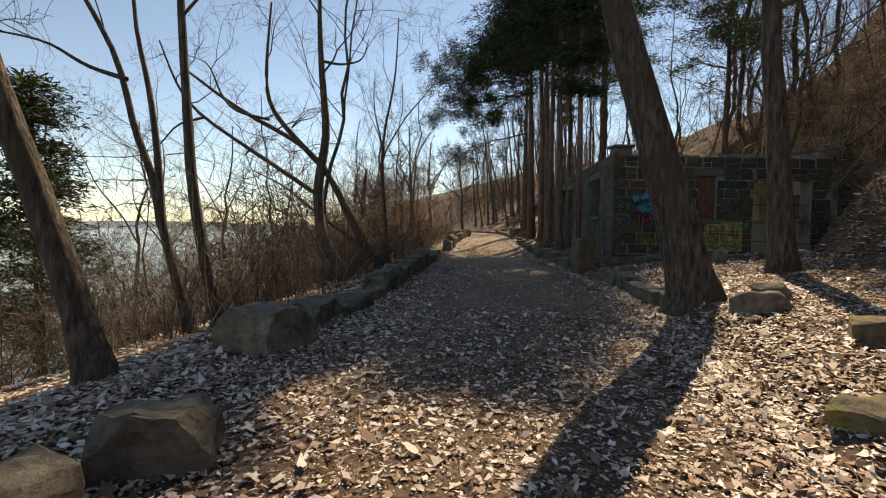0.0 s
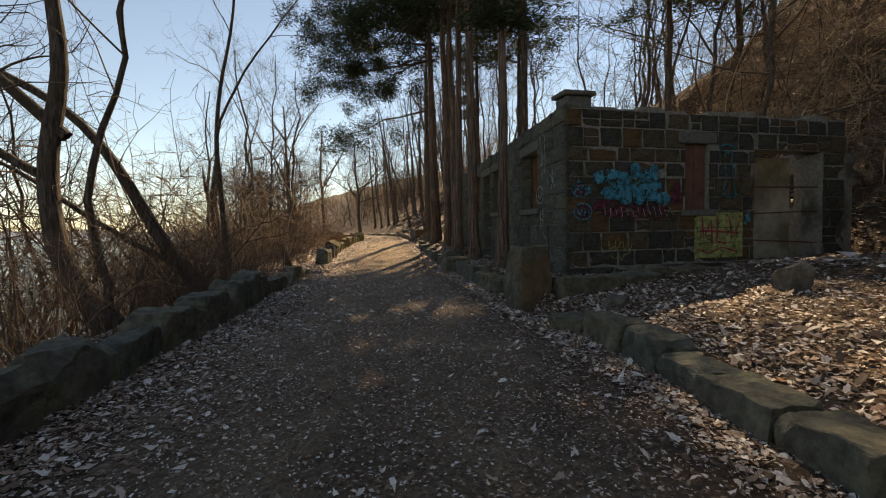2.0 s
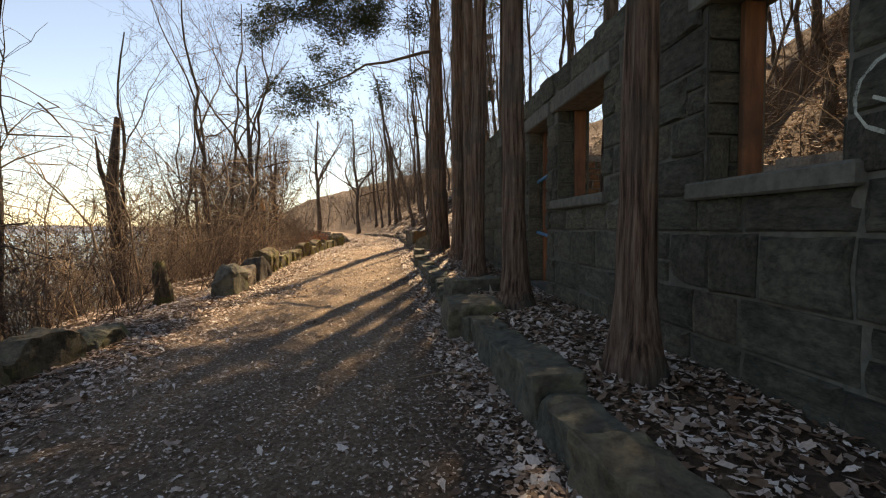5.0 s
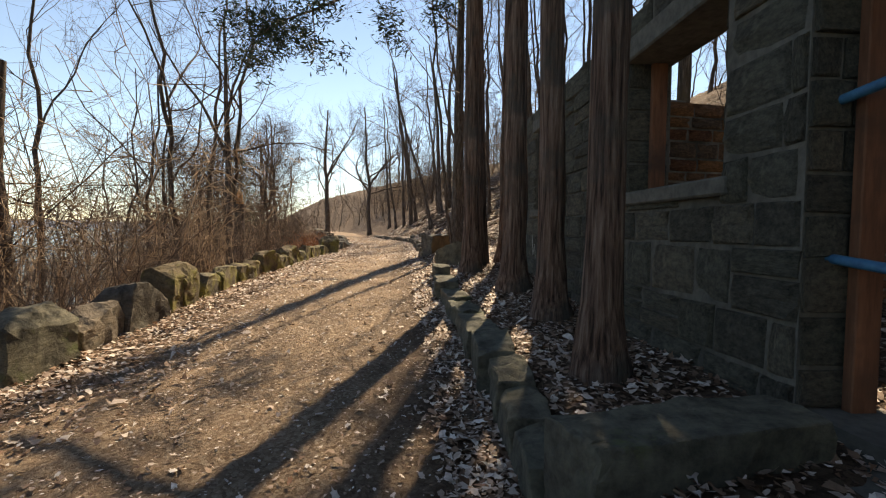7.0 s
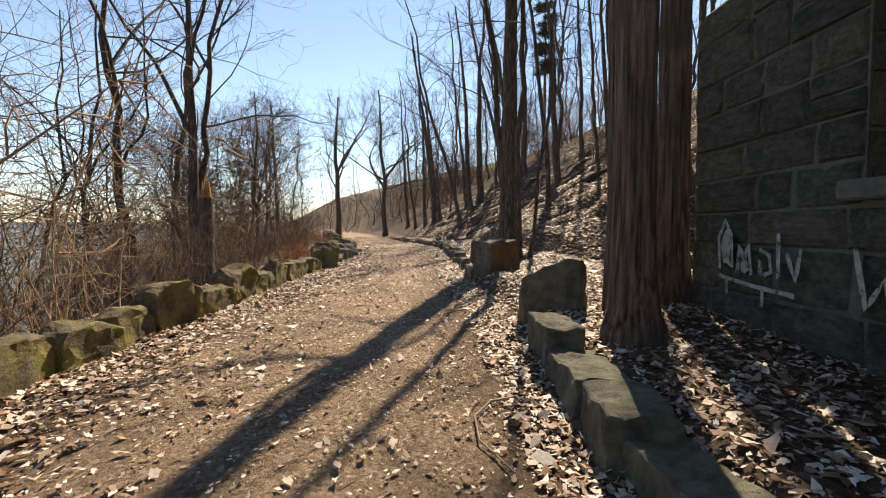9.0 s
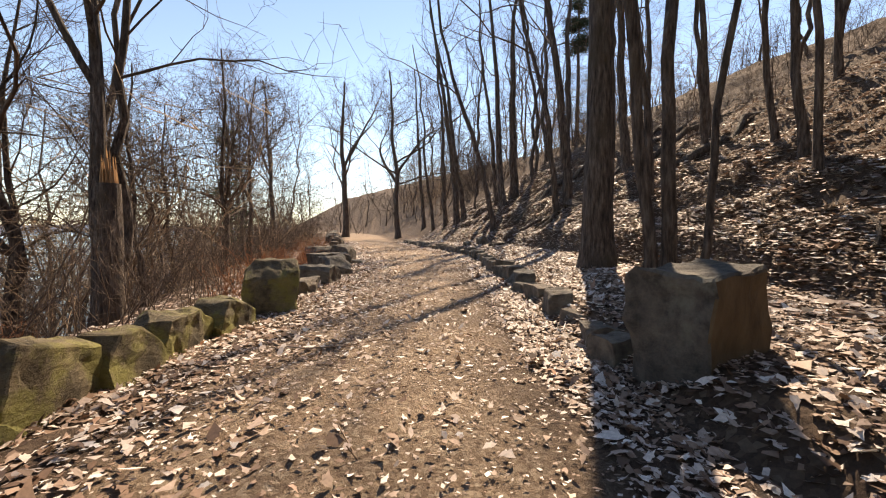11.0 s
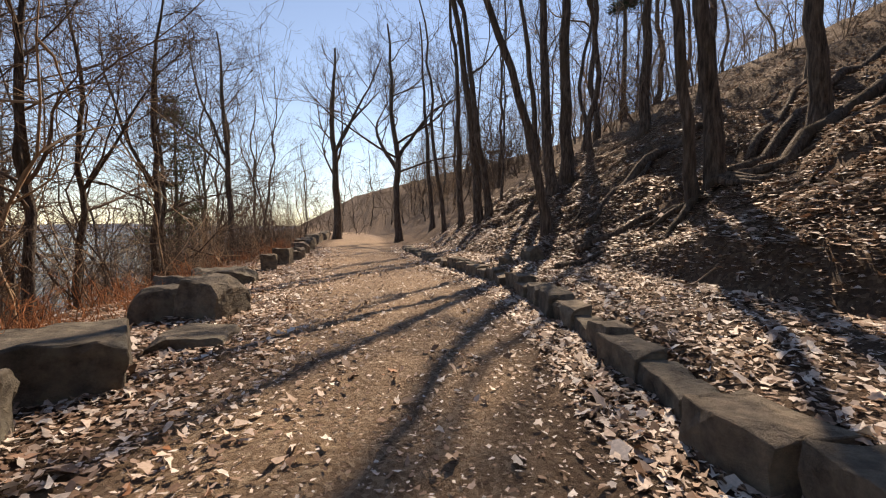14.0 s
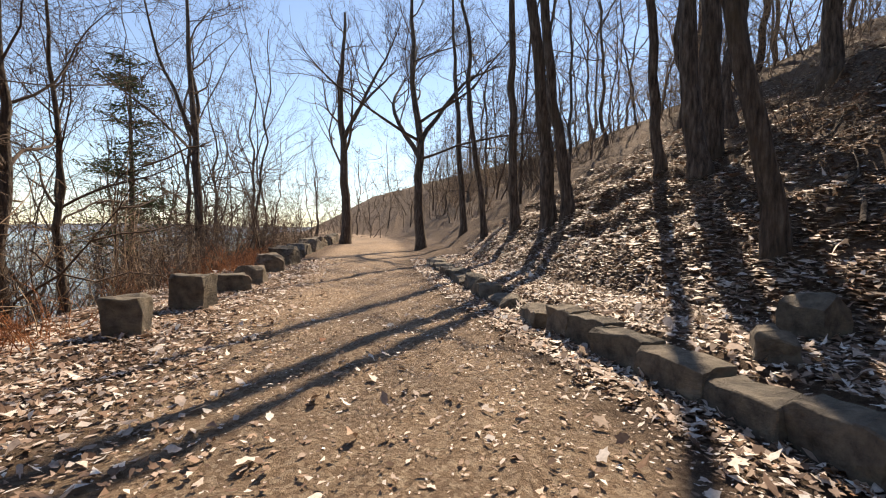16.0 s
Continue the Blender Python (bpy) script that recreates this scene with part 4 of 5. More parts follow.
paint("graffiti", SIDE_IN, [[(1.15, 2.55), (0.98, 2.68), (0.85, 2.5)], [(1.2, 2.2), (1.0, 2.36), (1.05, 2.1), (1.2, 2.02)], [(0.86, 2.6), (0.9, 1.9)], [(1.02, 2.2), (1.03, 1.72)], [(1.18 + 0.2 * math.cos(t * 0.5), 1.5 + 0.17 * math.sin(t * 0.5)) for t in range(14)], [(1.3, 1.5), (1.15, 1.42), (1.05, 1.55)], [(0.45, 1.9), (0.52, 1.55)], [(0.6, 1.85), (0.36, 1.6)], [(0.34, 1.85), (0.58, 1.58)], [(0.75, 1.8), (0.7, 1.65)], [(1.15, 1.2), (1.12, 0.85)], [(1.0, 1.22), (1.02, 0.88)], [(1.2, 1.05), (0.96, 1.0)], [(1.0, 0.75), (0.85, 0.66), (0.78, 0.55)], [(0.92, 0.4), (0.9, 0.15), (0.78, 0.15), (0.76, 0.34), (0.85, 0.45), (0.92, 0.4)]], 0.016, WHITE_SPRAY, "thin pale scrawled signs down grey stone", 0.066)
paint("graffiti", SIDE_IN, [[(13.2, 0.72), (13.22, 0.98), (13.14, 1.12), (13.06, 1.0), (13.04, 0.74), (13.12, 0.8)], [(12.98, 0.7), (12.96, 0.92), (12.9, 0.8), (12.86, 0.93), (12.82, 0.7)], [(12.74, 0.9), (12.64, 0.86), (12.62, 0.74), (12.72, 0.7), (12.74, 0.82)], [(12.56, 1.02), (12.55, 0.7)], [(12.48, 0.88), (12.4, 0.7), (12.36, 0.92)], [(13.2, 0.66), (12.8, 0.62), (12.4, 0.6)], [(13.1, 0.64), (13.1, 0.52)], [(12.7, 0.62), (12.7, 0.48)], [(11.98, 0.95), (11.9, 0.6), (11.8, 0.78), (11.74, 0.55)], [(11.62, 0.9), (11.52, 0.7), (11.64, 0.62), (11.5, 0.56)]], 0.034, WHITE_SPRAY, "white dripping sprayed letters on dark stone", 0.064, [(13.13, 0.9, 0.06, 0.15), (12.9, 0.76, 0.05, 0.06), (11.55, 0.66, 0.07, 0.06)])

# ---- trees ----
def tree_meshes(seed, height, r0, lean=(0, 0), wild=0.07, first=0.35, limbs=7, twigs=5, twig_len=0.9, bark=None, spread=0.75, sides=9, curve=None, forks=0, fine=True, droop=0.0, extra=(), tips=4):
    """Trunk and crown meshes of a bare tree. curve: points of the trunk, as (x, y, z)."""
    rng = np.random.default_rng(seed)
    trunk, crown = Tubes(), Tubes()
    if curve is not None:
        ctrl = np.array(curve, float)
        s = (len(ctrl) - 1) * np.linspace(0, 1, 24) ** 1.5
        pts = np.stack([np.interp(s, range(len(ctrl)), ctrl[:, k]) for k in range(3)], 1)
        for _ in range(3):
            pts[1:-1] = (pts[:-2] + 2 * pts[1:-1] + pts[2:]) / 4
        height = pts[-1][2]
    else:
        z = height * np.linspace(0, 1, 18) ** 1.5
        w = np.cumsum(rng.standard_normal((18, 2)) * wild * np.gradient(z)[:, None], axis=0)
        pts = np.stack([lean[0] * z / height + w[:, 0], lean[1] * z / height + w[:, 1], z], 1)
    pts[0][2] -= 0.35
    pts[:, :2] -= pts[0, :2]
    up = np.clip(pts[:, 2] + 0.35, 0, None)
    rad = r0 * (1 - 0.78 * up / up[-1]) + 0.6 * r0 * np.exp(-np.clip(up - 0.3, 0, None) / 0.22)
    trunk.add(pts, rad, sides, 0.07, rng)
    leaders = [(pts, rad)]
    for k in range(forks):
        i = int(np.searchsorted(pts[:, 2], height * rng.uniform(0.3, 0.5)))
        a = rng.uniform(0, 6.28)
        limb = bent(rng, pts[i], (math.cos(a) * 0.6, math.sin(a) * 0.6, 1), height * 0.55, 10, 0.12, 0.05)
        lr = np.linspace(rad[i] * 0.7, r0 * 0.1, 11)
        trunk.add(limb, lr, max(5, sides - 2), 0.05, rng)
        leaders.append((limb, lr))
    for line, r in extra:
        ctrl = np.array(line, float)
        s = np.linspace(0, len(ctrl) - 1, 14)
        limb = np.stack([np.interp(s, range(len(ctrl)), ctrl[:, k]) for k in range(3)], 1)
        for _ in range(2):
            limb[1:-1] = (limb[:-2] + 2 * limb[1:-1] + limb[2:]) / 4
        trunk.add(limb, np.linspace(r, r * 0.25, 14), max(6, sides - 3), 0.05, rng)
        leaders.append((limb, np.linspace(r, r * 0.25, 14)))
    for pts_l, rad_l in leaders:
        n = len(pts_l)
        along = np.concatenate([[0], np.cumsum(np.linalg.norm(np.diff(pts_l, axis=0), axis=1))])
        along /= along[-1]
        for k in range(limbs):
            f = first + (0.97 - first) * (k + rng.random()) / limbs
            i = min(n - 2, int(np.searchsorted(along, f)))
            a = rng.uniform(0, 6.28)
            up = rng.uniform(0.35, 1.1)
            ln = height * (1.05 - f) * rng.uniform(0.45, spread) + 0.5
            limb = bent(rng, pts_l[i], (math.cos(a), math.sin(a), up), ln, 8, 0.2, 0.07, droop)
            r = max(rad_l[i] * rng.uniform(0.3, 0.5), 0.012)
            crown.add(limb, np.linspace(r, r * 0.15, 9), 5)
            for _ in range(twigs):
                j = rng.integers(2, 8)
                b = rng.standard_normal(3) + np.array([0, 0, 0.5 - droop * 3])
                sub = bent(rng, limb[j], b + (limb[j] - limb[j - 1]) / 0.1, ln * rng.uniform(0.25, 0.5), 5, 0.28, 0.06, droop * 1.5)
                r2 = max(r * (1 - j / 9) * 0.55, 0.005)
                crown.add(sub, np.linspace(r2, 0.003, 6), 4)
                if fine:
                    for _ in range(tips):
                        j2 = rng.integers(1, 6)
                        c = rng.standard_normal(3) + np.array([0, 0, 0.35 - droop * 5])
                        tip = bent(rng, sub[j2], c, twig_len * rng.uniform(0.3, 1.0), 2, 0.25, 0.0, droop * 2)
                        crown.add(tip, np.linspace(max(r2 * 0.4, 0.005), 0.003, 3), 3)
    return trunk.mesh("trunk", bark or BARK_GREY), crown.mesh("crown", BARK_TWIG)


def plant(meshes, x, y, label, name="tree", turn=0.0, scale=1.0, z=None, group="", category="tree", names=("trunk", "crown")):
    zz = ground_z(x, y) if z is None else z
    ob = thing(name, pose(x, y, zz, 0, 0, turn), label, category, group)
    for n, me in zip(names, meshes):
        p = new(n, me)
        p.parent = ob
        p.scale = (scale,) * 3
    return ob


def tuft_mesh(rng, centres, dirs, size, per, material, name="crown", flat=0.35):
    """Sprays of needles: narrow slips in clumps round each centre."""
    c = np.repeat(np.asarray(centres), per, axis=0)
    n = len(c)
    c = c + rng.standard_normal((n, 3)) * size * np.array([0.9, 0.9, flat])
    d = rng.standard_normal((n, 3)) * np.array([1, 1, 0.45]) + np.repeat(np.asarray(dirs), per, axis=0)
    d /= np.linalg.norm(d, axis=1)[:, None]
    w = np.cross(d, rng.standard_normal((n, 3)))
    w /= np.linalg.norm(w, axis=1)[:, None] + 1e-9
    ln = size * rng.uniform(0.5, 1.3, n)[:, None]
    wd = size * rng.uniform(0.05, 0.13, n)[:, None]
    v = np.stack([c - w * wd * 0.4, c + d * ln * 0.5 - w * wd, c + d * ln, c + d * ln * 0.5 + w * wd], 1).reshape(-1, 3)
    return fast_mesh(name, v, np.arange(4 * n).reshape(-1, 4), material)


def conifer_meshes(seed, height, r0, lo, whorls, reach, per=40, size=0.22, material=None, bark=None, droop=0.15, lean=(0, 0), one_side=None, trunk_wild=0.02, ridges=14, share=0.6):
    rng = np.random.default_rng(seed)
    trunk, boughs = Tubes(), Tubes()
    z = height * np.linspace(0, 1, 20) ** 1.9
    w = np.cumsum(rng.standard_normal((20, 2)) * trunk_wild * np.gradient(z)[:, None], axis=0)
    pts = np.stack([lean[0] * z / height + w[:, 0], lean[1] * z / height + w[:, 1], z], 1)
    pts[0][2] -= 0.3
    pts[:, :2] -= pts[0, :2]
    trunk.add(pts, r0 * (1 - 0.8 * z / height) + 0.75 * r0 * np.exp(-z / 0.24), ridges, 0.1, rng)
    centres, dirs = [], []
    for k in range(whorls):
        f = lo + (1 - lo) * (k + rng.random()) / whorls
        p = np.array([np.interp(f * height, z, pts[:, i]) for i in range(3)])
        for _ in range(4):
            a = rng.uniform(0, 6.28)
            if one_side is not None and rng.random() < share:
                a = one_side + rng.normal(0, 0.5)
            ln = reach * (1.1 - f * 0.85) * rng.uniform(0.5, 1.05)
            b = bent(rng, p, (math.cos(a), math.sin(a), rng.uniform(-0.1, 0.35)), ln, 6, 0.12, 0.02, droop)
            boughs.add(b, np.linspace(0.02 + 0.01 * (1 - f), 0.005, 7), 4)
            for q in range(2, 7):
                for _ in range(3):
                    side = rng.standard_normal(3) * 0.25 * ln / 2
                    side[2] *= 0.4
                    centres.append(b[q] + side)
                    dirs.append((b[q] - b[q - 1]) * 3)
    return trunk.mesh("trunk", bark or BARK_CEDAR), boughs.mesh("crown_wood", BARK_TWIG), tuft_mesh(rng, centres, dirs, size, per, material or NEEDLES)


def shrub_mesh(seed, height, stems, spread, material, name="shrub", sub=4, r=0.009, arch=0.08):
    rng = np.random.default_rng(seed)
    t = Tubes()
    for _ in range(stems):
        a = rng.uniform(0, 6.28)
        o = rng.standard_normal(2) * spread * 0.25
        tilt = rng.uniform(0.1, 0.8)
        s = bent(rng, (o[0], o[1], -0.1), (math.cos(a) * tilt, math.sin(a) * tilt, 1), height * rng.uniform(0.5, 1.15), 7, 0.14, 0.0, arch)
        t.add(s, np.linspace(r * rng.uniform(0.7, 1.4), 0.003, 8), 4)
        for _ in range(sub):
            j = rng.integers(2, 8)
            b = bent(rng, s[j], rng.standard_normal(3) + np.array([0, 0, 0.6]), height * rng.uniform(0.15, 0.4), 4, 0.25)
            t.add(b, np.linspace(r * 0.45, 0.002, 5), 3)
            for _ in range(3):
                c = bent(rng, b[rng.integers(1, 5)], rng.standard_normal(3) + np.array([0, 0, 0.3]), height * rng.uniform(0.06, 0.18), 2, 0.2)
                t.add(c, np.linspace(r * 0.3, 0.002, 3), 3)
    return t.mesh(name, material, False)


CEDAR = "tall reddish-brown stringy-barked cedar beside the kerb"
for i, (x, y, r, ht) in enumerate(((2.14, 5.3, 0.125, 10.5), (2.32, 7.88, 0.145, 15), (2.6, 10.45, 0.135, 17), (3.0, 12.15, 0.15, 17), (3.1, 13.65, 0.165, 18), (2.98, 15.65, 0.145, 17), (4.0, 16.7, 0.16, 17))):
    toward = math.pi + 0.3
    plant(conifer_meshes(40 + i, ht, r, 0.5, 8 if i == 0 else 18, (1.5, 3.0)[i] if i < 2 else 5.6, 26, 0.2, one_side=toward, droop=0.22, lean=(random.Random(i).uniform(-0.15, 0.15), 0.1)), x, y, CEDAR, "cedar", group="row of cedars", names=("trunk", "crown_wood", "crown"))

plant(tree_meshes(3, 10, 0.3, curve=[(0, 0, 0), (-0.3, 0.05, 1.2), (-0.72, 0.1, 2.6), (-1.15, 0.3, 4.2), (-1.4, 0.5, 6.5), (-1.5, 0.6, 10)], limbs=6, sides=16), 0.78, -3.6, "thick leaning furrowed tree on the trail bank", "tree")
plant(tree_meshes(4, 11, 0.2, (-0.5, 0.2), 0.02, limbs=6, sides=14), 2.9, -2.5, "straight brown tree on the leafy bank", "tree")
# Curved trees on the lake side.
plant(tree_meshes(6, 9, 0.2, curve=[(0, 0, 0), (-0.55, 0.1, 0.8), (-0.9, 0.2, 1.6), (-1.0, 0.25, 3.1), (-0.6, 0.3, 4.5), (-0.78, 0.3, 5.7), (-0.9, 0.2, 8.2), (-0.8, 0.2, 10)], limbs=3, twigs=4, first=0.6, extra=[([(-0.65, 0.3, 3.4), (-1.6, 0.2, 4.4), (-2.45, 0.1, 5.4), (-2.5, 0.1, 6.6), (-2.3, 0.1, 8.6)], 0.12), ([(-1.0, 0.25, 2.7), (-2.6, 0, 3.8), (-4.4, -0.2, 5.0), (-5.0, -0.3, 5.8), (-5.5, -0.3, 7.2)], 0.085), ([(-4.3, -0.2, 4.95), (-5.2, 0, 4.8), (-5.9, 0.1, 4.0), (-6.6, 0.2, 3.9)], 0.04), ([(-2.4, 0.1, 5.0), (-3.5, 0, 5.2), (-4.0, 0.2, 5.9), (-4.3, 0.3, 6.8), (-5.0, 0.3, 7.0)], 0.05), ([(-0.75, 0.3, 6.9), (-0.2, 0.3, 6.8), (0.5, 0.2, 6.9), (0.7, 0.2, 7.6)], 0.05)]), -5.4, 5.0, "crooked dark tree with sinuous limbs above the lake", "tree")
plant(tree_meshes(7, 7, 0.19, curve=[(0, 0, 0), (-0.6, -0.05, 0.5), (-1.15, -0.1, 1.3), (-1.8, -0.2, 2.8), (-2.5, -0.3, 4.1), (-3.6, -0.4, 5.0), (-5.2, -0.6, 5.6), (-7.2, -0.7, 7.2)], limbs=4, twigs=4, first=0.55, extra=[([(-0.9, -0.15, 0.8), (-2.4, -0.6, 1.9), (-3.6, -0.9, 3.0), (-4.8, -1.1, 3.6)], 0.09)]), -4.4, 8.4, "low dark tree bent far over the slope", "tree")
plant(tree_meshes(16, 11, 0.1, curve=[(0, 0, 0), (-0.1, 0.4, 2.0), (-0.35, 0.8, 4.2), (-0.2, 1.0, 6.2), (0.3, 1.1, 8.2), (0.4, 1.2, 11)], limbs=4, twigs=4, first=0.5, forks=1), -4.5, 10.2, "slim grey tree forking above the trail edge", "tree")
plant(tree_meshes(8, 9, 0.11, curve=[(0, 0, 0), (-0.2, 0, 0.9), (-0.43, 0, 2.3), (-0.5, 0.05, 3.4), (-0.57, 0.1, 4.4), (-0.7, 0.1, 9)], limbs=5, first=0.5), -6.35, -1.95, "slender dark tree on the lake slope", "tree")
plant(tree_meshes(9, 9, 0.09, curve=[(0, 0, 0), (-0.3, 0, 1.2), (-0.5, 0, 2.1), (-0.6, 0, 2.8), (-0.9, 0, 3.4), (-1.0, 0, 4.5), (-1.5, 0, 5.3), (-2.4, 0, 7)], limbs=3, first=0.5, extra=[([(-0.95, 0, 4.2), (-1.6, 0, 4.4), (-2.2, 0, 4.8), (-3.4, 0, 5.0)], 0.045), ([(-0.45, 0, 1.9), (-0.5, 0, 3.2), (-0.62, 0, 4.2), (-0.85, 0, 5.2), (-0.8, 0, 7.5)], 0.065)]), -6.85, -1.9, "crooked dark tree on the lake slope", "tree")
plant(tree_meshes(10, 8, 0.14, (-2.6, 0.4), 0.03, limbs=6), -5.75, -5.7, "leaning grey tree on the lake slope", "tree")
plant(conifer_meshes(61, 10, 0.16, 0.15, 30, 2.6, 11, 0.26, NEEDLES_GREEN, BARK_GREY, 0.1), -14.5, 4.5, "green pine below the trail", "pine", names=("trunk", "crown_wood", "crown"))
plant(conifer_meshes(62, 8.5, 0.13, 0.2, 17, 2.6, 7, 0.2, NEEDLES_GREEN, BARK_GREY, 0.1), -8.0, 46.0, "green pine by the lake shore", "pine", names=("trunk", "crown_wood", "crown"))
# The last pine stands out of view, added only to shade the trail.
for k, (x, y, h) in enumerate(((4.5, 9.4, 15.2), (7.0, 15.4, 15), (9.6, 9.0, 14), (6.7, 20.3, 15))):
    plant(conifer_meshes(66 + k, h, 0.15, 0.52, 16, 4.8, 26, 0.2, NEEDLES_GREEN, BARK_GREY, 0.12), x, y, "tall green pine behind the ruin, in a stand partly added for shade", "pine", turn=k * 70, group="pines behind the ruin", names=("trunk", "crown_wood", "crown"))
plant(conifer_meshes(63, 14, 0.18, 0.45, 12, 2.4, 24, 0.25, NEEDLES, BARK_GREY, 0.1), 16.5, 53.0, "dark pine high on the hillside", "pine", names=("trunk", "crown_wood", "crown"))

def hanging_cedar(x, y, height, r0, ends, seed):
    """A cedar whose long boughs hang out over the trail and end in dense dark clumps."""
    rng = np.random.default_rng(seed)
    base = np.array([x, y, ground_z(x, y)])
    trunk, boughs = Tubes(), Tubes()
    z = np.linspace(-0.3, height, 12)
    trunk.add(np.stack([-0.02 * z, 0.015 * z, z], 1), flare(12, r0, r0 * 0.25, 1.45), 14, 0.09, rng)
    centres, dirs = [], []
    for end in ends:
        e = np.array(end) - base
        root = np.array([0, 0, min(e[2] + rng.uniform(0.6, 1.6), height - 0.4)])
        s = np.linspace(0, 1, 9)[:, None]
        line = root * (1 - s) + e * s + np.array([0, 0, 1.0]) * (0.9 * s * (1 - s)) + rng.normal(0, 0.1, (9, 3)) * s * (1 - s) * 3
        boughs.add(line, np.linspace(0.055, 0.012, 9), 6)
        for i in (4, 5, 6, 7, 8):
            for k in range(2 if i < 7 else 3):
                tip = line[i] + rng.normal(0, 1, 3) * np.array([0.6, 0.6, 0.3]) - np.array([0, 0, 0.15])
                boughs.add([line[i], (line[i] + tip) / 2 + np.array([0, 0, 0.08]), tip], [0.015, 0.01, 0.005], 4)
                for _ in range(8):
                    centres.append(tip + rng.normal(0, 0.22, 3))
                    dirs.append(rng.normal(0, 0.5, 3) + np.array([0, 0, -0.3]))
    me = trunk.mesh("trunk", BARK_CEDAR), boughs.mesh("crown_wood", BARK_TWIG), tuft_mesh(rng, centres, dirs, 0.16, 56, NEEDLES, flat=0.8)
    plant(me, x, y, CEDAR, "cedar", group="row of cedars", names=("trunk", "crown_wood", "crown"))


hanging_cedar(3.35, 16.4, 13, 0.14, [(-1.1, 18.1, 5.1), (-2.5, 19.6, 7.6), (-0.6, 17.6, 7.7), (-1.6, 16.4, 8.1), (0.4, 16.8, 7.0), (-1.9, 17.5, 9.4), (0.2, 18.6, 9.0), (-0.5, 16.0, 10.3), (-2.6, 18.0, 10.6), (1.0, 15.6, 11.0), (-0.8, 14.6, 9.2), (1.2, 17.0, 12.0)], 65)
# Dead snapped trunk beside a living tree.
snag = thing("tree_stump", pose(-3.35, 25.6, ground_z(-3.35, 25.6)), "snapped dead trunk with raw orange splinters", "tree stump")
tb = Tubes()
rs = np.random.default_rng(2)
tb.add([(0, 0, -0.4), (0, 0, 0.6), (0.03, 0, 1.5), (0.05, 0, 2.4)], [0.3, 0.22, 0.19, 0.16], 12, 0.06, rs)
part("trunk", tb.mesh("trunk", BARK_GREY), None, snag)
sp = Tubes()
for k in range(14):
    a = k * 0.45
    sp.add([(0.05 + 0.11 * math.cos(a), 0.11 * math.sin(a), 2.2), (0.05 + 0.1 * math.cos(a), 0.1 * math.sin(a), 2.55 + 0.5 * rs.random())], [0.05, 0.006], 4)
part("split_top", sp.mesh("split_top", WOOD_RAW), None, snag, "raw orange split wood")
snag2 = thing("tree_stump", pose(-6.6, 19.0, ground_z(-6.6, 19.0)), "pale weathered broken trunk on the slope", "tree stump")
tb = Tubes()
tb.add([(0, 0, -0.5), (0.05, 0, 1.8), (-0.1, 0, 4.0), (0.14, 0, 6.2)], [0.28, 0.2, 0.17, 0.08], 11, 0.1, rs)
tb.add([(-0.08, 0, 3.6), (-0.4, 0, 4.6), (-0.5, 0, 5.6)], [0.1, 0.07, 0.02], 8, 0.1, rs)
part("trunk", tb.mesh("trunk", BARK_GREY), None, snag2)
snag3 = thing("tree_stump", pose(-3.0, 12.1, ground_z(-3.0, 12.1)), "short mossy rotten stump below the trail edge", "tree stump")
tb = Tubes()
tb.add([(0, 0, -0.3), (0.02, 0, 0.2), (-0.04, 0, 0.5), (-0.06, 0.02, 0.8)], [0.24, 0.15, 0.13, 0.09], 11, 0.14, rs, True)
part("trunk", tb.mesh("trunk", BARK_MOSSY), None, snag3)
plant(tree_meshes(12, 9.5, 0.17, (-0.3, 0.6), 0.03, first=0.5, limbs=6, forks=2, twigs=5), -3.75, 26.1, "grey tree forking high beside a snapped trunk", "tree")

# Trees by the hill foot.
plant(tree_meshes(14, 13, 0.23, (0.1, 0.2), 0.012, first=0.5, limbs=6, sides=16), 4.55, 24.1, "thick straight grey-brown tree at the hill foot", "tree")
FOOT_TREES = ((3.72, 21.3, 0.06, (-0.6, 0.2)), (3.98, 21.35, 0.075, (0.1, 0.2)), (4.15, 21.2, 0.04, (0.5, -0.1)), (6.15, 25.4, 0.08, (-0.9, 0.2)), (6.4, 30.6, 0.1, (-1.7, 0.2)), (6.78, 30.65, 0.15, (-1.4, 0.3)), (5.1, 33.4, 0.1, (-2.6, 0.4)), (4.85, 38.5, 0.12, (-1.3, 0.3)), (4.3, 40.7, 0.12, (-1.0, 0.2)), (3.95, 43.6, 0.1, (-1.2, 0.2)), (6.2, 36.3, 0.15, (-0.7, 0.2)), (4.6, 38.9, 0.15, (-1.4, 0)), (6.9, 37.2, 0.2, (-0.2, 0)), (6.2, 37.5, 0.1, (-1.1, 0)), (3.7, 48, 0.14, (-0.8, 0)), (9.5, 37.7, 0.16, (-0.2, 0.2)), (11.0, 33.5, 0.12, (-0.6, 0)), (8.8, 31.0, 0.16, (-0.4, 0)), (7.2, 23.2, 0.07, (-0.5, 0.1)), (8.1, 24.7, 0.06, (-0.8, 0.2)), (9.1, 22.8, 0.09, (-0.4, 0)), (8.7, 27.3, 0.07, (-0.7, 0)), (10.3, 25.6, 0.08, (-0.5, 0.2)), (7.7, 21.5, 0.06, (-0.3, 0)), (6.5, 22.3, 0.05, (-0.6, 0.2)), (9.9, 28.8, 0.1, (-0.6, 0)))
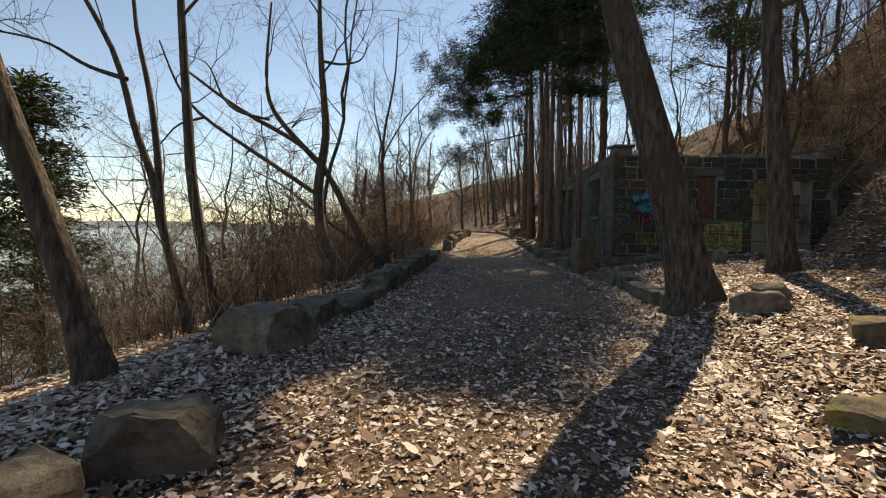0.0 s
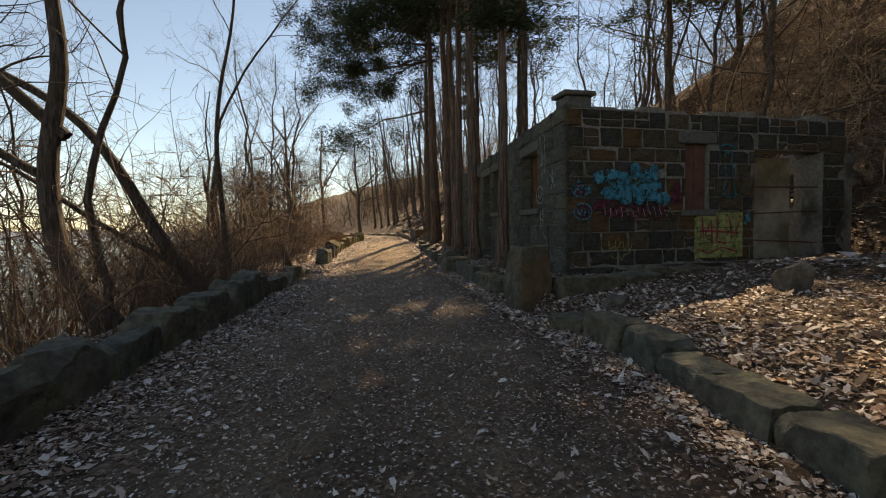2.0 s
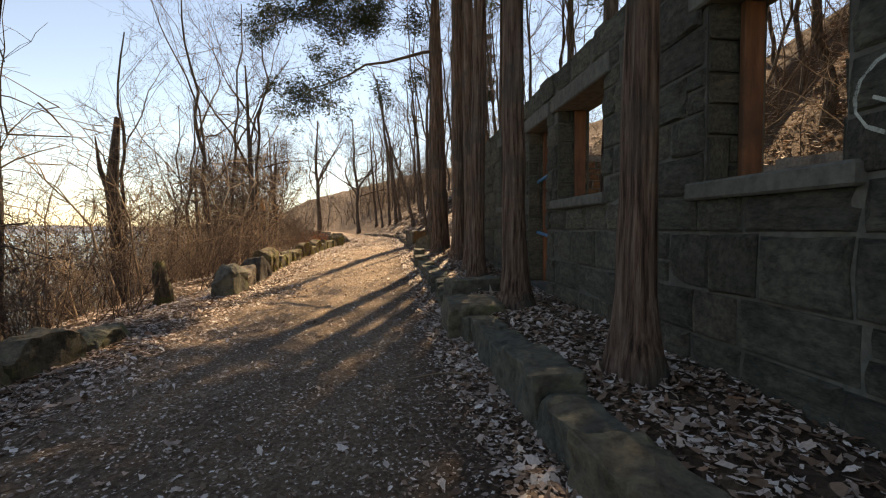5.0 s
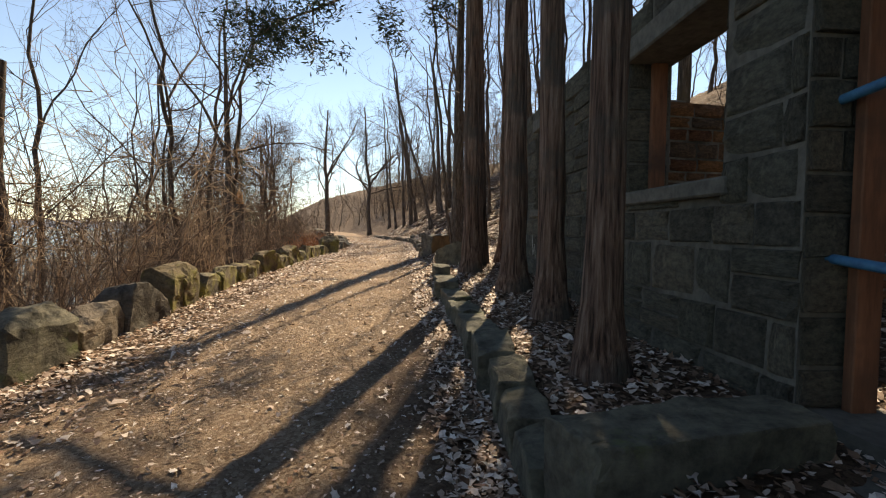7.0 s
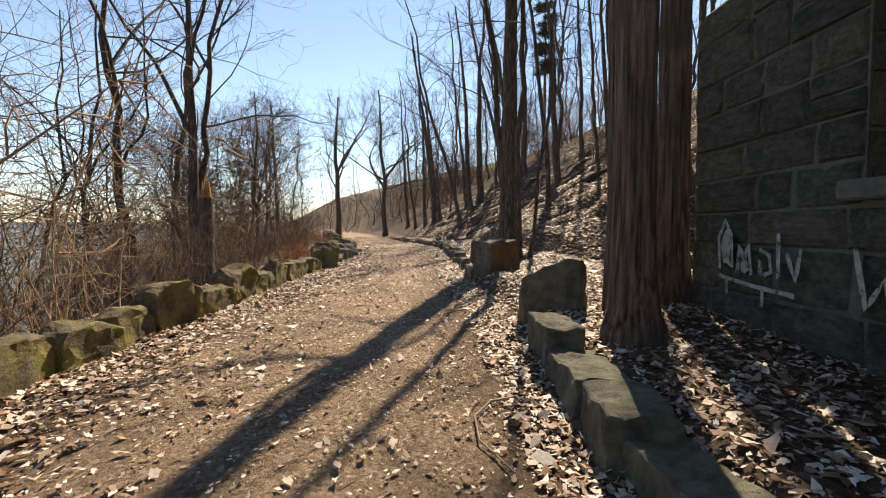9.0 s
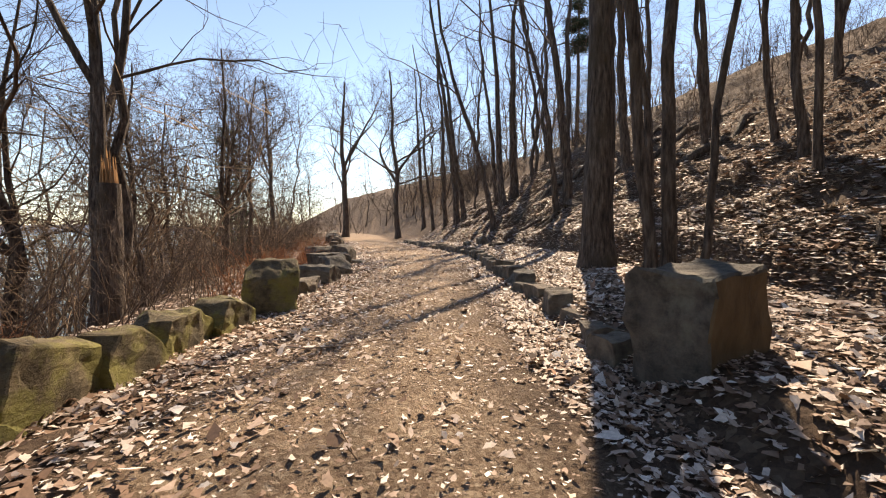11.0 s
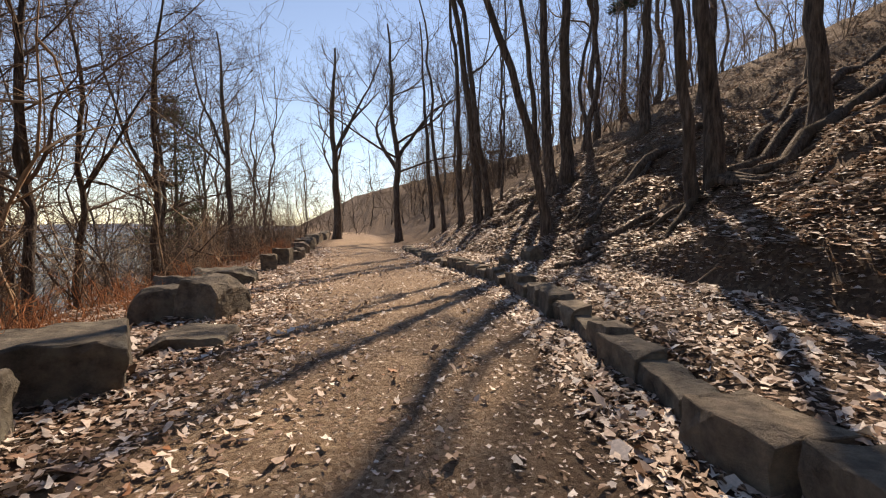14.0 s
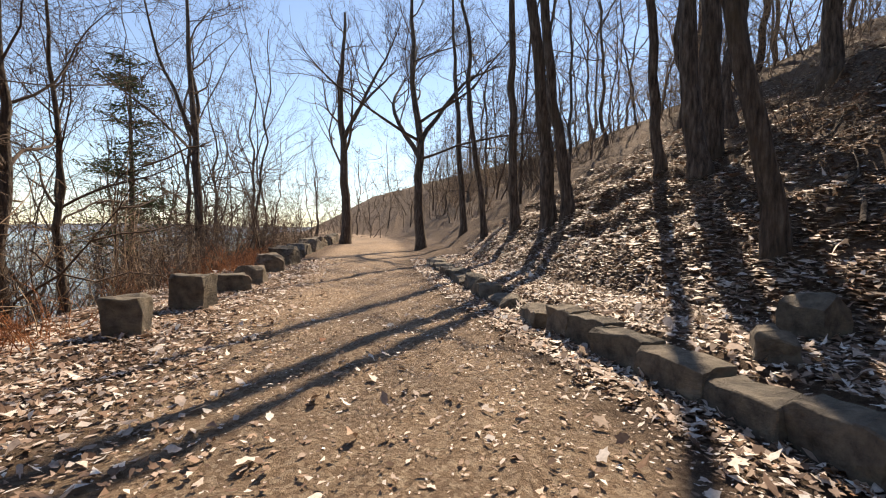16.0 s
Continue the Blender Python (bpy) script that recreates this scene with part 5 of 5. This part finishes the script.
for i, (x, y, r, lean) in enumerate(FOOT_TREES):
    plant(tree_meshes(20 + i, 10.5, r, lean, 0.075, first=0.42, limbs=6 if y < 35 else 4, twigs=4, tips=3 if y < 35 else 2, twig_len=0.7), x, y, "slim grey tree rising from dry leaves" if r < 0.13 else "dark grey tree leaning out from the hill foot", "tree", group="hill-foot trees")
plant(tree_meshes(50, 12, 0.26, (0.3, 0.2), 0.06, first=0.3, limbs=10, forks=2, twigs=8), -2.0, 54.0, "large bare tree forking beside the trail", "tree")
plant(tree_meshes(51, 11, 0.22, (-0.2, 0.2), 0.1, first=0.26, limbs=10, forks=3, twigs=8), 2.0, 47.6, "large bare tree forking beside the trail", "tree")
plant(tree_meshes(52, 10, 0.16, (-0.6, 0.2), 0.04, first=0.3, limbs=6, forks=2, twigs=5), -5.2, 45.0, "bare tree leaning from the lake slope", "tree")


def root_tree(x, y, seed):
    """Bared roots of the twin trees."""
    rng = np.random.default_rng(seed)
    for k in range(7):
        a = rng.uniform(2.2, 5.6)
        pts = []
        for s in np.linspace(0.1, rng.uniform(0.8, 1.7), 8):
            px, py = x + math.cos(a + 0.25 * s) * s, y + math.sin(a + 0.25 * s) * s
            pts.append((px, py, ground_z(px, py) + 0.10 - 0.06 * s))
        tb = Tubes()
        tb.add(pts, np.linspace(0.085, 0.02, 8), 7, 0.1, rng)
        tagged(new("root", tb.mesh("root", BARK_GREY)), "bared grey tree root on the bank", "root", "bared roots")


root_tree(6.6, 30.6, 5)
for k, (x0, y0, x1, y1, r) in enumerate(((7.0, 30.2, 12.4, 31.6, 0.13), (7.1, 30.9, 12.6, 33.2, 0.1), (7.3, 29.7, 11.0, 30.3, 0.07), (8.0, 31.6, 12.0, 34.4, 0.08), (5.0, 31.6, 6.2, 31.2, 0.07), (6.5, 33.5, 9.0, 34.0, 0.12), (4.3, 30.6, 5.2, 30.9, 0.06), (5.6, 32.4, 7.4, 33.6, 0.07), (7.6, 26.8, 10.8, 27.8, 0.1))):
    s = np.linspace(0, 1, 12)
    lr = np.random.default_rng(70 + k)
    xs, ys = x0 + (x1 - x0) * s, y0 + (y1 - y0) * s + np.cumsum(lr.normal(0, 0.04, 12))
    tb = Tubes()
    tb.add(np.stack([xs, ys, land(xs, ys) + r * 0.75], 1), np.linspace(r, r * 0.6, 12), 9, 0.12, lr, True)
    tagged(new("log", tb.mesh("log", BARK_GREY)), "fallen dead log lying on the leafy hillside", "log", "fallen logs")

# Woods: a few kinds of bare tree, each standing many times.
KINDS = [tree_meshes(100 + i, h, r, (rl, 0.3), 0.15, first=f, limbs=lm, twigs=5, forks=fk, twig_len=0.9, tips=tp, sides=7, spread=0.9) for i, (h, r, rl, f, fk, lm, tp) in enumerate(((11, 0.085, -0.8, 0.16, 0, 11, 4), (12, 0.11, 0.9, 0.25, 1, 6, 4), (10, 0.07, -1.4, 0.15, 1, 6, 4), (13, 0.13, 0.5, 0.3, 2, 5, 4), (9, 0.055, 0.6, 0.12, 0, 11, 4), (12, 0.09, -0.4, 0.25, 1, 6, 4)))]
def thicket_mesh(seed, material, stems=15, height=5.2, spread=2.6):
    """A tangle of crooked saplings, their arching side branches and fine twigs."""
    rng = np.random.default_rng(seed)
    t = Tubes()
    for _ in range(stems):
        a, d = rng.uniform(0, 6.28), spread * math.sqrt(rng.random())
        h = height * rng.uniform(0.4, 1.15)
        s = bent(rng, (d * math.cos(a), d * math.sin(a), -0.6), (rng.normal(0, 0.25), rng.normal(0, 0.25), 1), h, 9, 0.17, 0.03)
        r = 0.006 * h * rng.uniform(0.6, 1.3)
        t.add(s, np.linspace(r, 0.004, 10), 4)
        for _ in range(10):
            j = rng.integers(2, 10)
            b = bent(rng, s[j], rng.standard_normal(3) * np.array([1, 1, 0.5]) + np.array([0, 0, 0.45]), h * rng.uniform(0.15, 0.42), 5, 0.26, 0.0, 0.1)
            t.add(b, np.linspace(max(r * 0.4, 0.006), 0.003, 6), 3)
            for _ in range(5):
                c = bent(rng, b[rng.integers(1, 6)], rng.standard_normal(3) + np.array([0, 0, 0.15]), h * rng.uniform(0.05, 0.16), 3, 0.25, 0.0, 0.12)
                t.add(c, np.linspace(0.0045, 0.0025, 4), 3)
    return t.mesh("thicket", material, False)


THICKETS = [thicket_mesh(300 + i, m) for i, m in enumerate((BARK_TWIG, TWIG_PALE, BARK_TWIG))]
SAPLINGS = [shrub_mesh(200 + i, 2.6, 10, 1.1, m, "branches") for i, m in enumerate((BARK_TWIG, TWIG_PALE, BARK_TWIG, BARK_TWIG))]
wrng = random.Random(21)


def woods(count, spot, label, group, lo=0.75, hi=1.2):
    made, tries, taken = 0, 0, []
    while made < count and tries < count * 30:
        tries += 1
        x, y = spot()
        if any((x - a) ** 2 + (y - b) ** 2 < 1.2 for a, b in taken):
            continue
        taken.append((x, y))
        plant(wrng.choice(KINDS), x, y, label, "tree", wrng.uniform(0, 360), wrng.uniform(lo, hi), group=group)
        made += 1


def spot_hill():
    y = wrng.uniform(14, 75)
    return edge_x(y, True) + float(np.interp(y, FOOT_Y, FOOT_S)) + wrng.uniform(4.5 if 23 < y < 38 else 1.6, 22), y


def spot_hill_south():
    return wrng.uniform(9.5, 24), wrng.uniform(-8, 16)


def spot_lake():
    y = wrng.uniform(4, 80)
    return edge_x(y, False) - 3.2 - wrng.gammavariate(1.5, 5.0), y


def spot_far():
    y = wrng.uniform(62, 125)
    x = edge_x(y, False) + wrng.uniform(-34, 30)
    return x, y


woods(54, spot_hill, "bare grey tree leaning out from the leafy hillside", "hillside trees")
woods(52, spot_hill_south, "bare grey tree on the slope behind the ruin", "hillside trees")
woods(42, spot_lake, "bare tree on the slope above the lake", "lakeside trees", 0.6, 1.2)
woods(45, spot_far, "distant bare tree in the woods", "far woods", 0.8, 1.2)
def thickets(count, spot, label, lo, hi):
    for k in range(count):
        x, y = spot()
        ob = new("thicket", THICKETS[k % 3])
        ob.matrix_world = pose(x, y, ground_z(x, y), 0, 0, wrng.uniform(0, 360)) @ Matrix.Scale(wrng.uniform(lo, hi), 4)
        tagged(ob, label, "thicket", "thickets of bare saplings")


def spot_bank_brush():
    y = 7 + 58 * wrng.random() ** 1.2
    return edge_x(y, False) - 4.4 - wrng.gammavariate(1.6, 3.0), y


def spot_end_brush():
    y = wrng.uniform(66, 110)
    return edge_x(y, False) + wrng.uniform(-26, 22), y


def spot_hill_brush():
    y = wrng.uniform(17, 70)
    return edge_x(y, True) + float(np.interp(y, FOOT_Y, FOOT_S)) + wrng.uniform(11, 25), y


def spot_ruin_brush():
    return wrng.uniform(10.5, 22), wrng.uniform(-8, 16)


WEEPING = [tree_meshes(400 + i, h, r, (rl, 0.2), 0.12, first=0.2, limbs=11, twigs=7, forks=1, twig_len=1.1, tips=6, sides=7, spread=0.7, droop=0.14) for i, (h, r, rl) in enumerate(((7.5, 0.1, 0.5), (8.5, 0.12, -0.6)))]
for k, (x, y) in enumerate(((-4.6, 29.2), (-3.4, 31.4), (-4.3, 33.8), (-7.0, 28.4), (-6.2, 31.0), (-4.2, 36.5), (-6.4, 35.0), (-5.2, 39.0))):
    plant(WEEPING[k % 2], x, y, "drooping dark tree tangled with fine twigs above the lake", "tree", wrng.uniform(0, 360), wrng.uniform(0.75, 1.0), group="lakeside trees")
thickets(66, spot_bank_brush, "tangle of bare brown saplings above the lake", 0.8, 1.5)
def spot_first_brush():
    y = wrng.uniform(-1, 9)
    return edge_x(y, False) - wrng.uniform(5, 13), y


thickets(18, spot_first_brush, "tangle of bare brown saplings above the lake", 0.65, 1.0)
thickets(34, spot_end_brush, "tangle of bare saplings in the distant woods", 1.0, 1.8)
thickets(16, spot_hill_brush, "tangle of bare saplings on the hillside", 0.7, 1.3)
thickets(44, spot_ruin_brush, "tangle of bare saplings behind the ruin", 0.7, 1.2)
# Unseen woods added behind the camera's start; they cut sky light on south faces.
def spot_start():
    return wrng.uniform(-13, 22), wrng.uniform(-42, -13)


def spot_ridge():
    y = wrng.uniform(42, 88)
    return edge_x(y, True) + wrng.uniform(3, 14), y


woods(26, spot_start, "bare grey tree added unseen behind the start to block sky light", "woods at the start")
thickets(30, spot_start, "tangle of bare saplings added unseen behind the start to block sky light", 0.9, 1.5)
thickets(20, spot_ridge, "tangle of bare saplings on the far hillside", 0.8, 1.4)
for i in range(170):
    y = wrng.uniform(-3, 55) if i % 4 else wrng.uniform(-3, 10)
    x = edge_x(y, False) - (1.6 if y < 3 else 0.8) - wrng.gammavariate(1.3, 1.7)
    if (x + 5.7) ** 2 + (y - 6) ** 2 < 0.6:
        continue
    ob = new("shrub", SAPLINGS[i % 4])
    ob.matrix_world = pose(x, y, ground_z(x, y), 0, 0, wrng.uniform(0, 360)) @ Matrix.Scale(min(wrng.uniform(0.45, 0.9) + 0.5 * wrng.random() ** 3, (0.3 if y < 20 else 0.0) + 0.36 * (edge_x(y, False) - x)), 4)
    tagged(ob, "tangled leafless brown shrub on the lake slope", "shrub", "lakeside shrubs")
for i in range(70):
    y = wrng.uniform(19, 60)
    x = edge_x(y, True) + float(np.interp(y, FOOT_Y, FOOT_S)) + wrng.uniform(3.5, 17)
    ob = new("shrub", SAPLINGS[(i % 2) * 2])
    ob.matrix_world = pose(x, y, ground_z(x, y), 0, 0, wrng.uniform(0, 360)) @ Matrix.Scale(wrng.uniform(0.4, 1.0), 4)
    tagged(ob, "leafless dark sapling on the leafy hillside", "shrub", "hillside shrubs")
RUST_TUFTS = [shrub_mesh(230 + i, 0.8, 22, 0.9, TWIG_RUST, "dry_tuft", 2, 0.006, 0.14) for i in range(2)]
for i in range(46):
    y = wrng.uniform(24, 44)
    x = edge_x(y, False) - 0.5 - wrng.gammavariate(1.5, 0.8)
    ob = new("dry_tuft", RUST_TUFTS[i % 2])
    ob.matrix_world = pose(x, y, ground_z(x, y), 0, 0, wrng.uniform(0, 360)) @ Matrix.Scale(wrng.uniform(0.5, 1.0), 4)
    tagged(ob, "rust-red dry weed tuft at the trail edge", "weeds", "dry weed tufts")
srng2 = random.Random(8)
for i in range(60):
    y = srng2.uniform(-8, 36)
    right = srng2.random() < 0.75
    x = edge_x(y, right) + (srng2.uniform(-0.5, 2.4) if right else srng2.uniform(-0.3, 0.5))
    if 2.2 < y < 17 and x > 2.3 + 0.128 * (y - 2.9) - 0.1:
        continue
    l, a = srng2.uniform(0.2, 0.9), srng2.uniform(0, 6.28)
    pts = [(x + math.cos(a + 0.3 * k) * l * k / 4, y + math.sin(a + 0.3 * k) * l * k / 4) for k in range(5)]
    tb = Tubes()
    tb.add([(p, q, ground_z(p, q) + 0.022) for p, q in pts], np.linspace(0.009, 0.004, 5), 5)
    tagged(new("stick", tb.mesh("stick", TWIG_PALE)), "thin dry stick lying on the leaves", "stick", "fallen sticks")
for i in range(90):
    y = srng2.uniform(18, 44)
    x = edge_x(y, True) + srng2.uniform(1.5, 11)
    l, a = srng2.uniform(0.5, 2.2), srng2.uniform(-0.4, 1.3)
    pts = [(x + math.cos(a + 0.12 * k) * l * k / 5, y + math.sin(a + 0.12 * k) * l * k / 5) for k in range(6)]
    tb = Tubes()
    tb.add([(p, q, ground_z(p, q) + 0.035) for p, q in pts], np.linspace(srng2.uniform(0.012, 0.035), 0.006, 6), 6)
    tagged(new("fallen_branch", tb.mesh("fallen_branch", BARK_GREY)), "dark fallen branch lying on the leafy hillside", "branch", "fallen branches")

# ---- fallen leaves ----
def leaves(name, count, spot, size, seed, label):
    rng = np.random.default_rng(seed)
    x, y = spot(rng, count)
    z = land(x, y) + 0.012
    n = len(x)
    yaw = rng.uniform(0, 2 * np.pi, n)
    tilt = rng.normal(0, 0.32, (n, 2))
    s = size * rng.lognormal(0, 0.35, n)
    curl = rng.uniform(-0.1, 0.5, n)
    shape = np.array([(0, -1.0, 0.1), (0.66, 0.2, 1.0), (0.1, 1.0, 0.0), (-0.55, -0.25, 0.8)])
    u = shape[None, :, 0] * s[:, None] * rng.uniform(0.6, 1.1, n)[:, None]
    v = shape[None, :, 1] * s[:, None]
    w = shape[None, :, 2] * (curl * s)[:, None]
    w = w + u * tilt[:, :1] + v * tilt[:, 1:]
    c, k = np.cos(yaw)[:, None], np.sin(yaw)[:, None]
    co = np.stack([x[:, None] + u * c - v * k, y[:, None] + u * k + v * c, z[:, None] + np.abs(w) * 0.9], -1)
    q = np.arange(4 * n).reshape(-1, 4)
    me = fast_mesh(name, co.reshape(-1, 3), q, LITTER)
    return tagged(new(name, me), label, "fallen leaves", kind="stuff")


def oak_leaves(name, count, spot, size, seed, label):
    """Whole lobed leaves, curled and lying at all angles."""
    rng = np.random.default_rng(seed)
    x, y = spot(rng, count)
    n = len(x)
    a = np.linspace(0, 2 * np.pi, 12, endpoint=False)
    r = np.array([1.0, 0.66, 0.7, 0.48, 0.64, 0.44, 0.8, 0.44, 0.64, 0.48, 0.7, 0.66])
    shape = np.stack([np.sin(a) * r * 0.85, np.cos(a) * r], 1)
    s = (size * rng.lognormal(0, 0.3, n))[:, None]
    u = shape[None, :, 0] * s * rng.uniform(0.6, 1.1, n)[:, None]
    v = shape[None, :, 1] * s
    curl, bend = rng.normal(0, 0.5, n)[:, None], rng.normal(0, 0.45, n)[:, None]
    tilt = rng.normal(0, 0.28, (n, 2))
    w = (curl * u * u + bend * v * v) / s + u * tilt[:, :1] + v * tilt[:, 1:] + rng.normal(0, 0.07, u.shape) * s
    w = w - w.min(axis=1, keepdims=True) * 0.7
    yaw = rng.uniform(0, 2 * np.pi, n)
    c, k = np.cos(yaw)[:, None], np.sin(yaw)[:, None]
    co = np.stack([x[:, None] + u * c - v * k, y[:, None] + u * k + v * c, land(x, y)[:, None] + 0.014 + w], -1)
    me = bpy.data.meshes.new(name)
    me.vertices.add(12 * n)
    me.vertices.foreach_set("co", co.astype(np.float32).ravel())
    me.loops.add(12 * n)
    me.loops.foreach_set("vertex_index", np.arange(12 * n, dtype=np.int32))
    me.polygons.add(n)
    me.polygons.foreach_set("loop_start", np.arange(0, 12 * n, 12, dtype=np.int32))
    me.materials.append(LITTER)
    me.update(calc_edges=True)
    return tagged(new(name, me), label, "fallen leaves", kind="stuff")


def spot_bank(rng, n):
    y = rng.uniform(-10.5, 42, n)
    return np.interp(y, RIGHT_Y, RIGHT_X) + rng.gamma(1.2, 1.7, n) - 0.4, y


def spot_hillside(rng, n):
    y = rng.uniform(17, 44, n)
    return np.interp(y, RIGHT_Y, RIGHT_X) + 1.3 + rng.gamma(1.5, 2.3, n), y


def spot_edge_west(rng, n):
    y = rng.uniform(-10.5, 42, n)
    return np.interp(y, LEFT_Y, LEFT_X) + rng.normal(0.0, 0.55, n), y


def spot_trail(rng, n):
    y = np.concatenate([rng.uniform(-9.5, 9, 2 * n // 3), rng.uniform(9, 40, n - 2 * n // 3)])
    f = rng.beta(0.7, 0.7, n)
    return np.interp(y, LEFT_Y, LEFT_X) * (1 - f) + np.interp(y, RIGHT_Y, RIGHT_X) * f, y


def spot_south(rng, n):
    return rng.uniform(-6, 6, n), rng.uniform(-10, -3.5, n)


def spot_behind(rng, n):
    return rng.uniform(5, 18, n), rng.uniform(-8, 16, n)


def spot_trail_edges(rng, n):
    y = rng.uniform(-10, 34, n)
    f = rng.beta(0.45, 0.45, n)
    return np.interp(y, LEFT_Y, LEFT_X) * (1 - f) + np.interp(y, RIGHT_Y, RIGHT_X) * f, y


leaves("leaf_litter", 100000, spot_bank, 0.022, 1, "deep pale brown oak leaves on the terrace and bank")
leaves("leaf_litter", 110000, spot_hillside, 0.032, 5, "dry leaves lying over the hillside")
def spot_west_slope(rng, n):
    y = rng.uniform(-12, 44, n)
    return np.interp(y, LEFT_Y, LEFT_X) - 0.4 - rng.gamma(1.3, 1.6, n), y


leaves("leaf_litter", 60000, spot_west_slope, 0.032, 7, "dry brown leaves lying down the lake slope")
leaves("leaf_litter", 50000, spot_behind, 0.055, 6, "dry leaves lying over the slope behind the ruin")
leaves("leaf_litter", 50000, spot_edge_west, 0.022, 2, "dry pale leaves drifted along the lakeward edge")
leaves("leaf_litter", 160000, spot_trail, 0.0098, 3, "crumbled dry leaves on the trodden trail")
leaves("leaf_litter", 16000, spot_south, 0.022, 4, "dry leaves thick over the start of the trail")
oak_leaves("leaf_litter", 48000, spot_bank, 0.034, 11, "whole lobed oak leaves on the terrace")
oak_leaves("leaf_litter", 16000, spot_edge_west, 0.032, 12, "whole lobed oak leaves at the lakeward edge")
oak_leaves("leaf_litter", 15000, spot_trail_edges, 0.026, 13, "whole lobed oak leaves scattered on the trail")
oak_leaves("leaf_litter", 9000, spot_south, 0.034, 14, "whole lobed oak leaves at the start of the trail")

# ---- masonry pieces ----
krng = random.Random(31)
lay_stones(front, FRAME_FRONT, 6.3, BASE, front_top, FRONT_HOLES, stone_meshes(STONE_WALL), krng, (0.22, 0.38), (0.22, 0.6))
lay_stones(side, FRAME_SIDE @ Matrix.Diagonal((1, -1, 1, 1)), 13.7, BASE, side_top, SIDE_HOLES, stone_meshes(STONE_SIDE), krng, (0.26, 0.4), (0.36, 0.85))
STONE_INNER = piece_stone("inner_ashlar", [(0.20, 0.10, 0.06), (0.26, 0.15, 0.09), (0.16, 0.12, 0.09), (0.30, 0.16, 0.08), (0.13, 0.11, 0.09)])
inner_set = stone_meshes(STONE_INNER)
lay_stones(inner, Matrix.Translation(P0 + ALONG * 9.3 + Vector((0.45, 0, 0))), 3.5, BASE, lambda a: 2.4, [(3.6, 4.5, 0.1, 1.9)], inner_set, krng, (0.1, 0.2), (0.2, 0.4))
lay_stones(north, Matrix.Translation(P0 + ALONG * 13.26 + Vector((0.12, 0, 0))) @ Matrix.Translation((0.45, 0, 0)), 5.6, BASE, lambda a: 1.5 + 0.12 * math.sin(5 * (a + 0.45)), [], inner_set, krng, (0.16, 0.28), (0.25, 0.5))
jamb_set = stone_meshes(STONE_SIDE)
for a0, a1, z0, z1 in SIDE_HOLES:
    for a, turn in ((a0, -1), (a1, 1)):
        m = SIDE_IN @ Matrix(((0, turn, 0, a), (1, 0, 0, 0.0), (0, 0, 1, 0), (0, 0, 0, 1)))
        lay_stones(side, m, 0.4, z0, lambda s, top=z1: top - 0.02, [], jamb_set, krng, (0.2, 0.32), (0.2, 0.4), -0.025, 0.05)
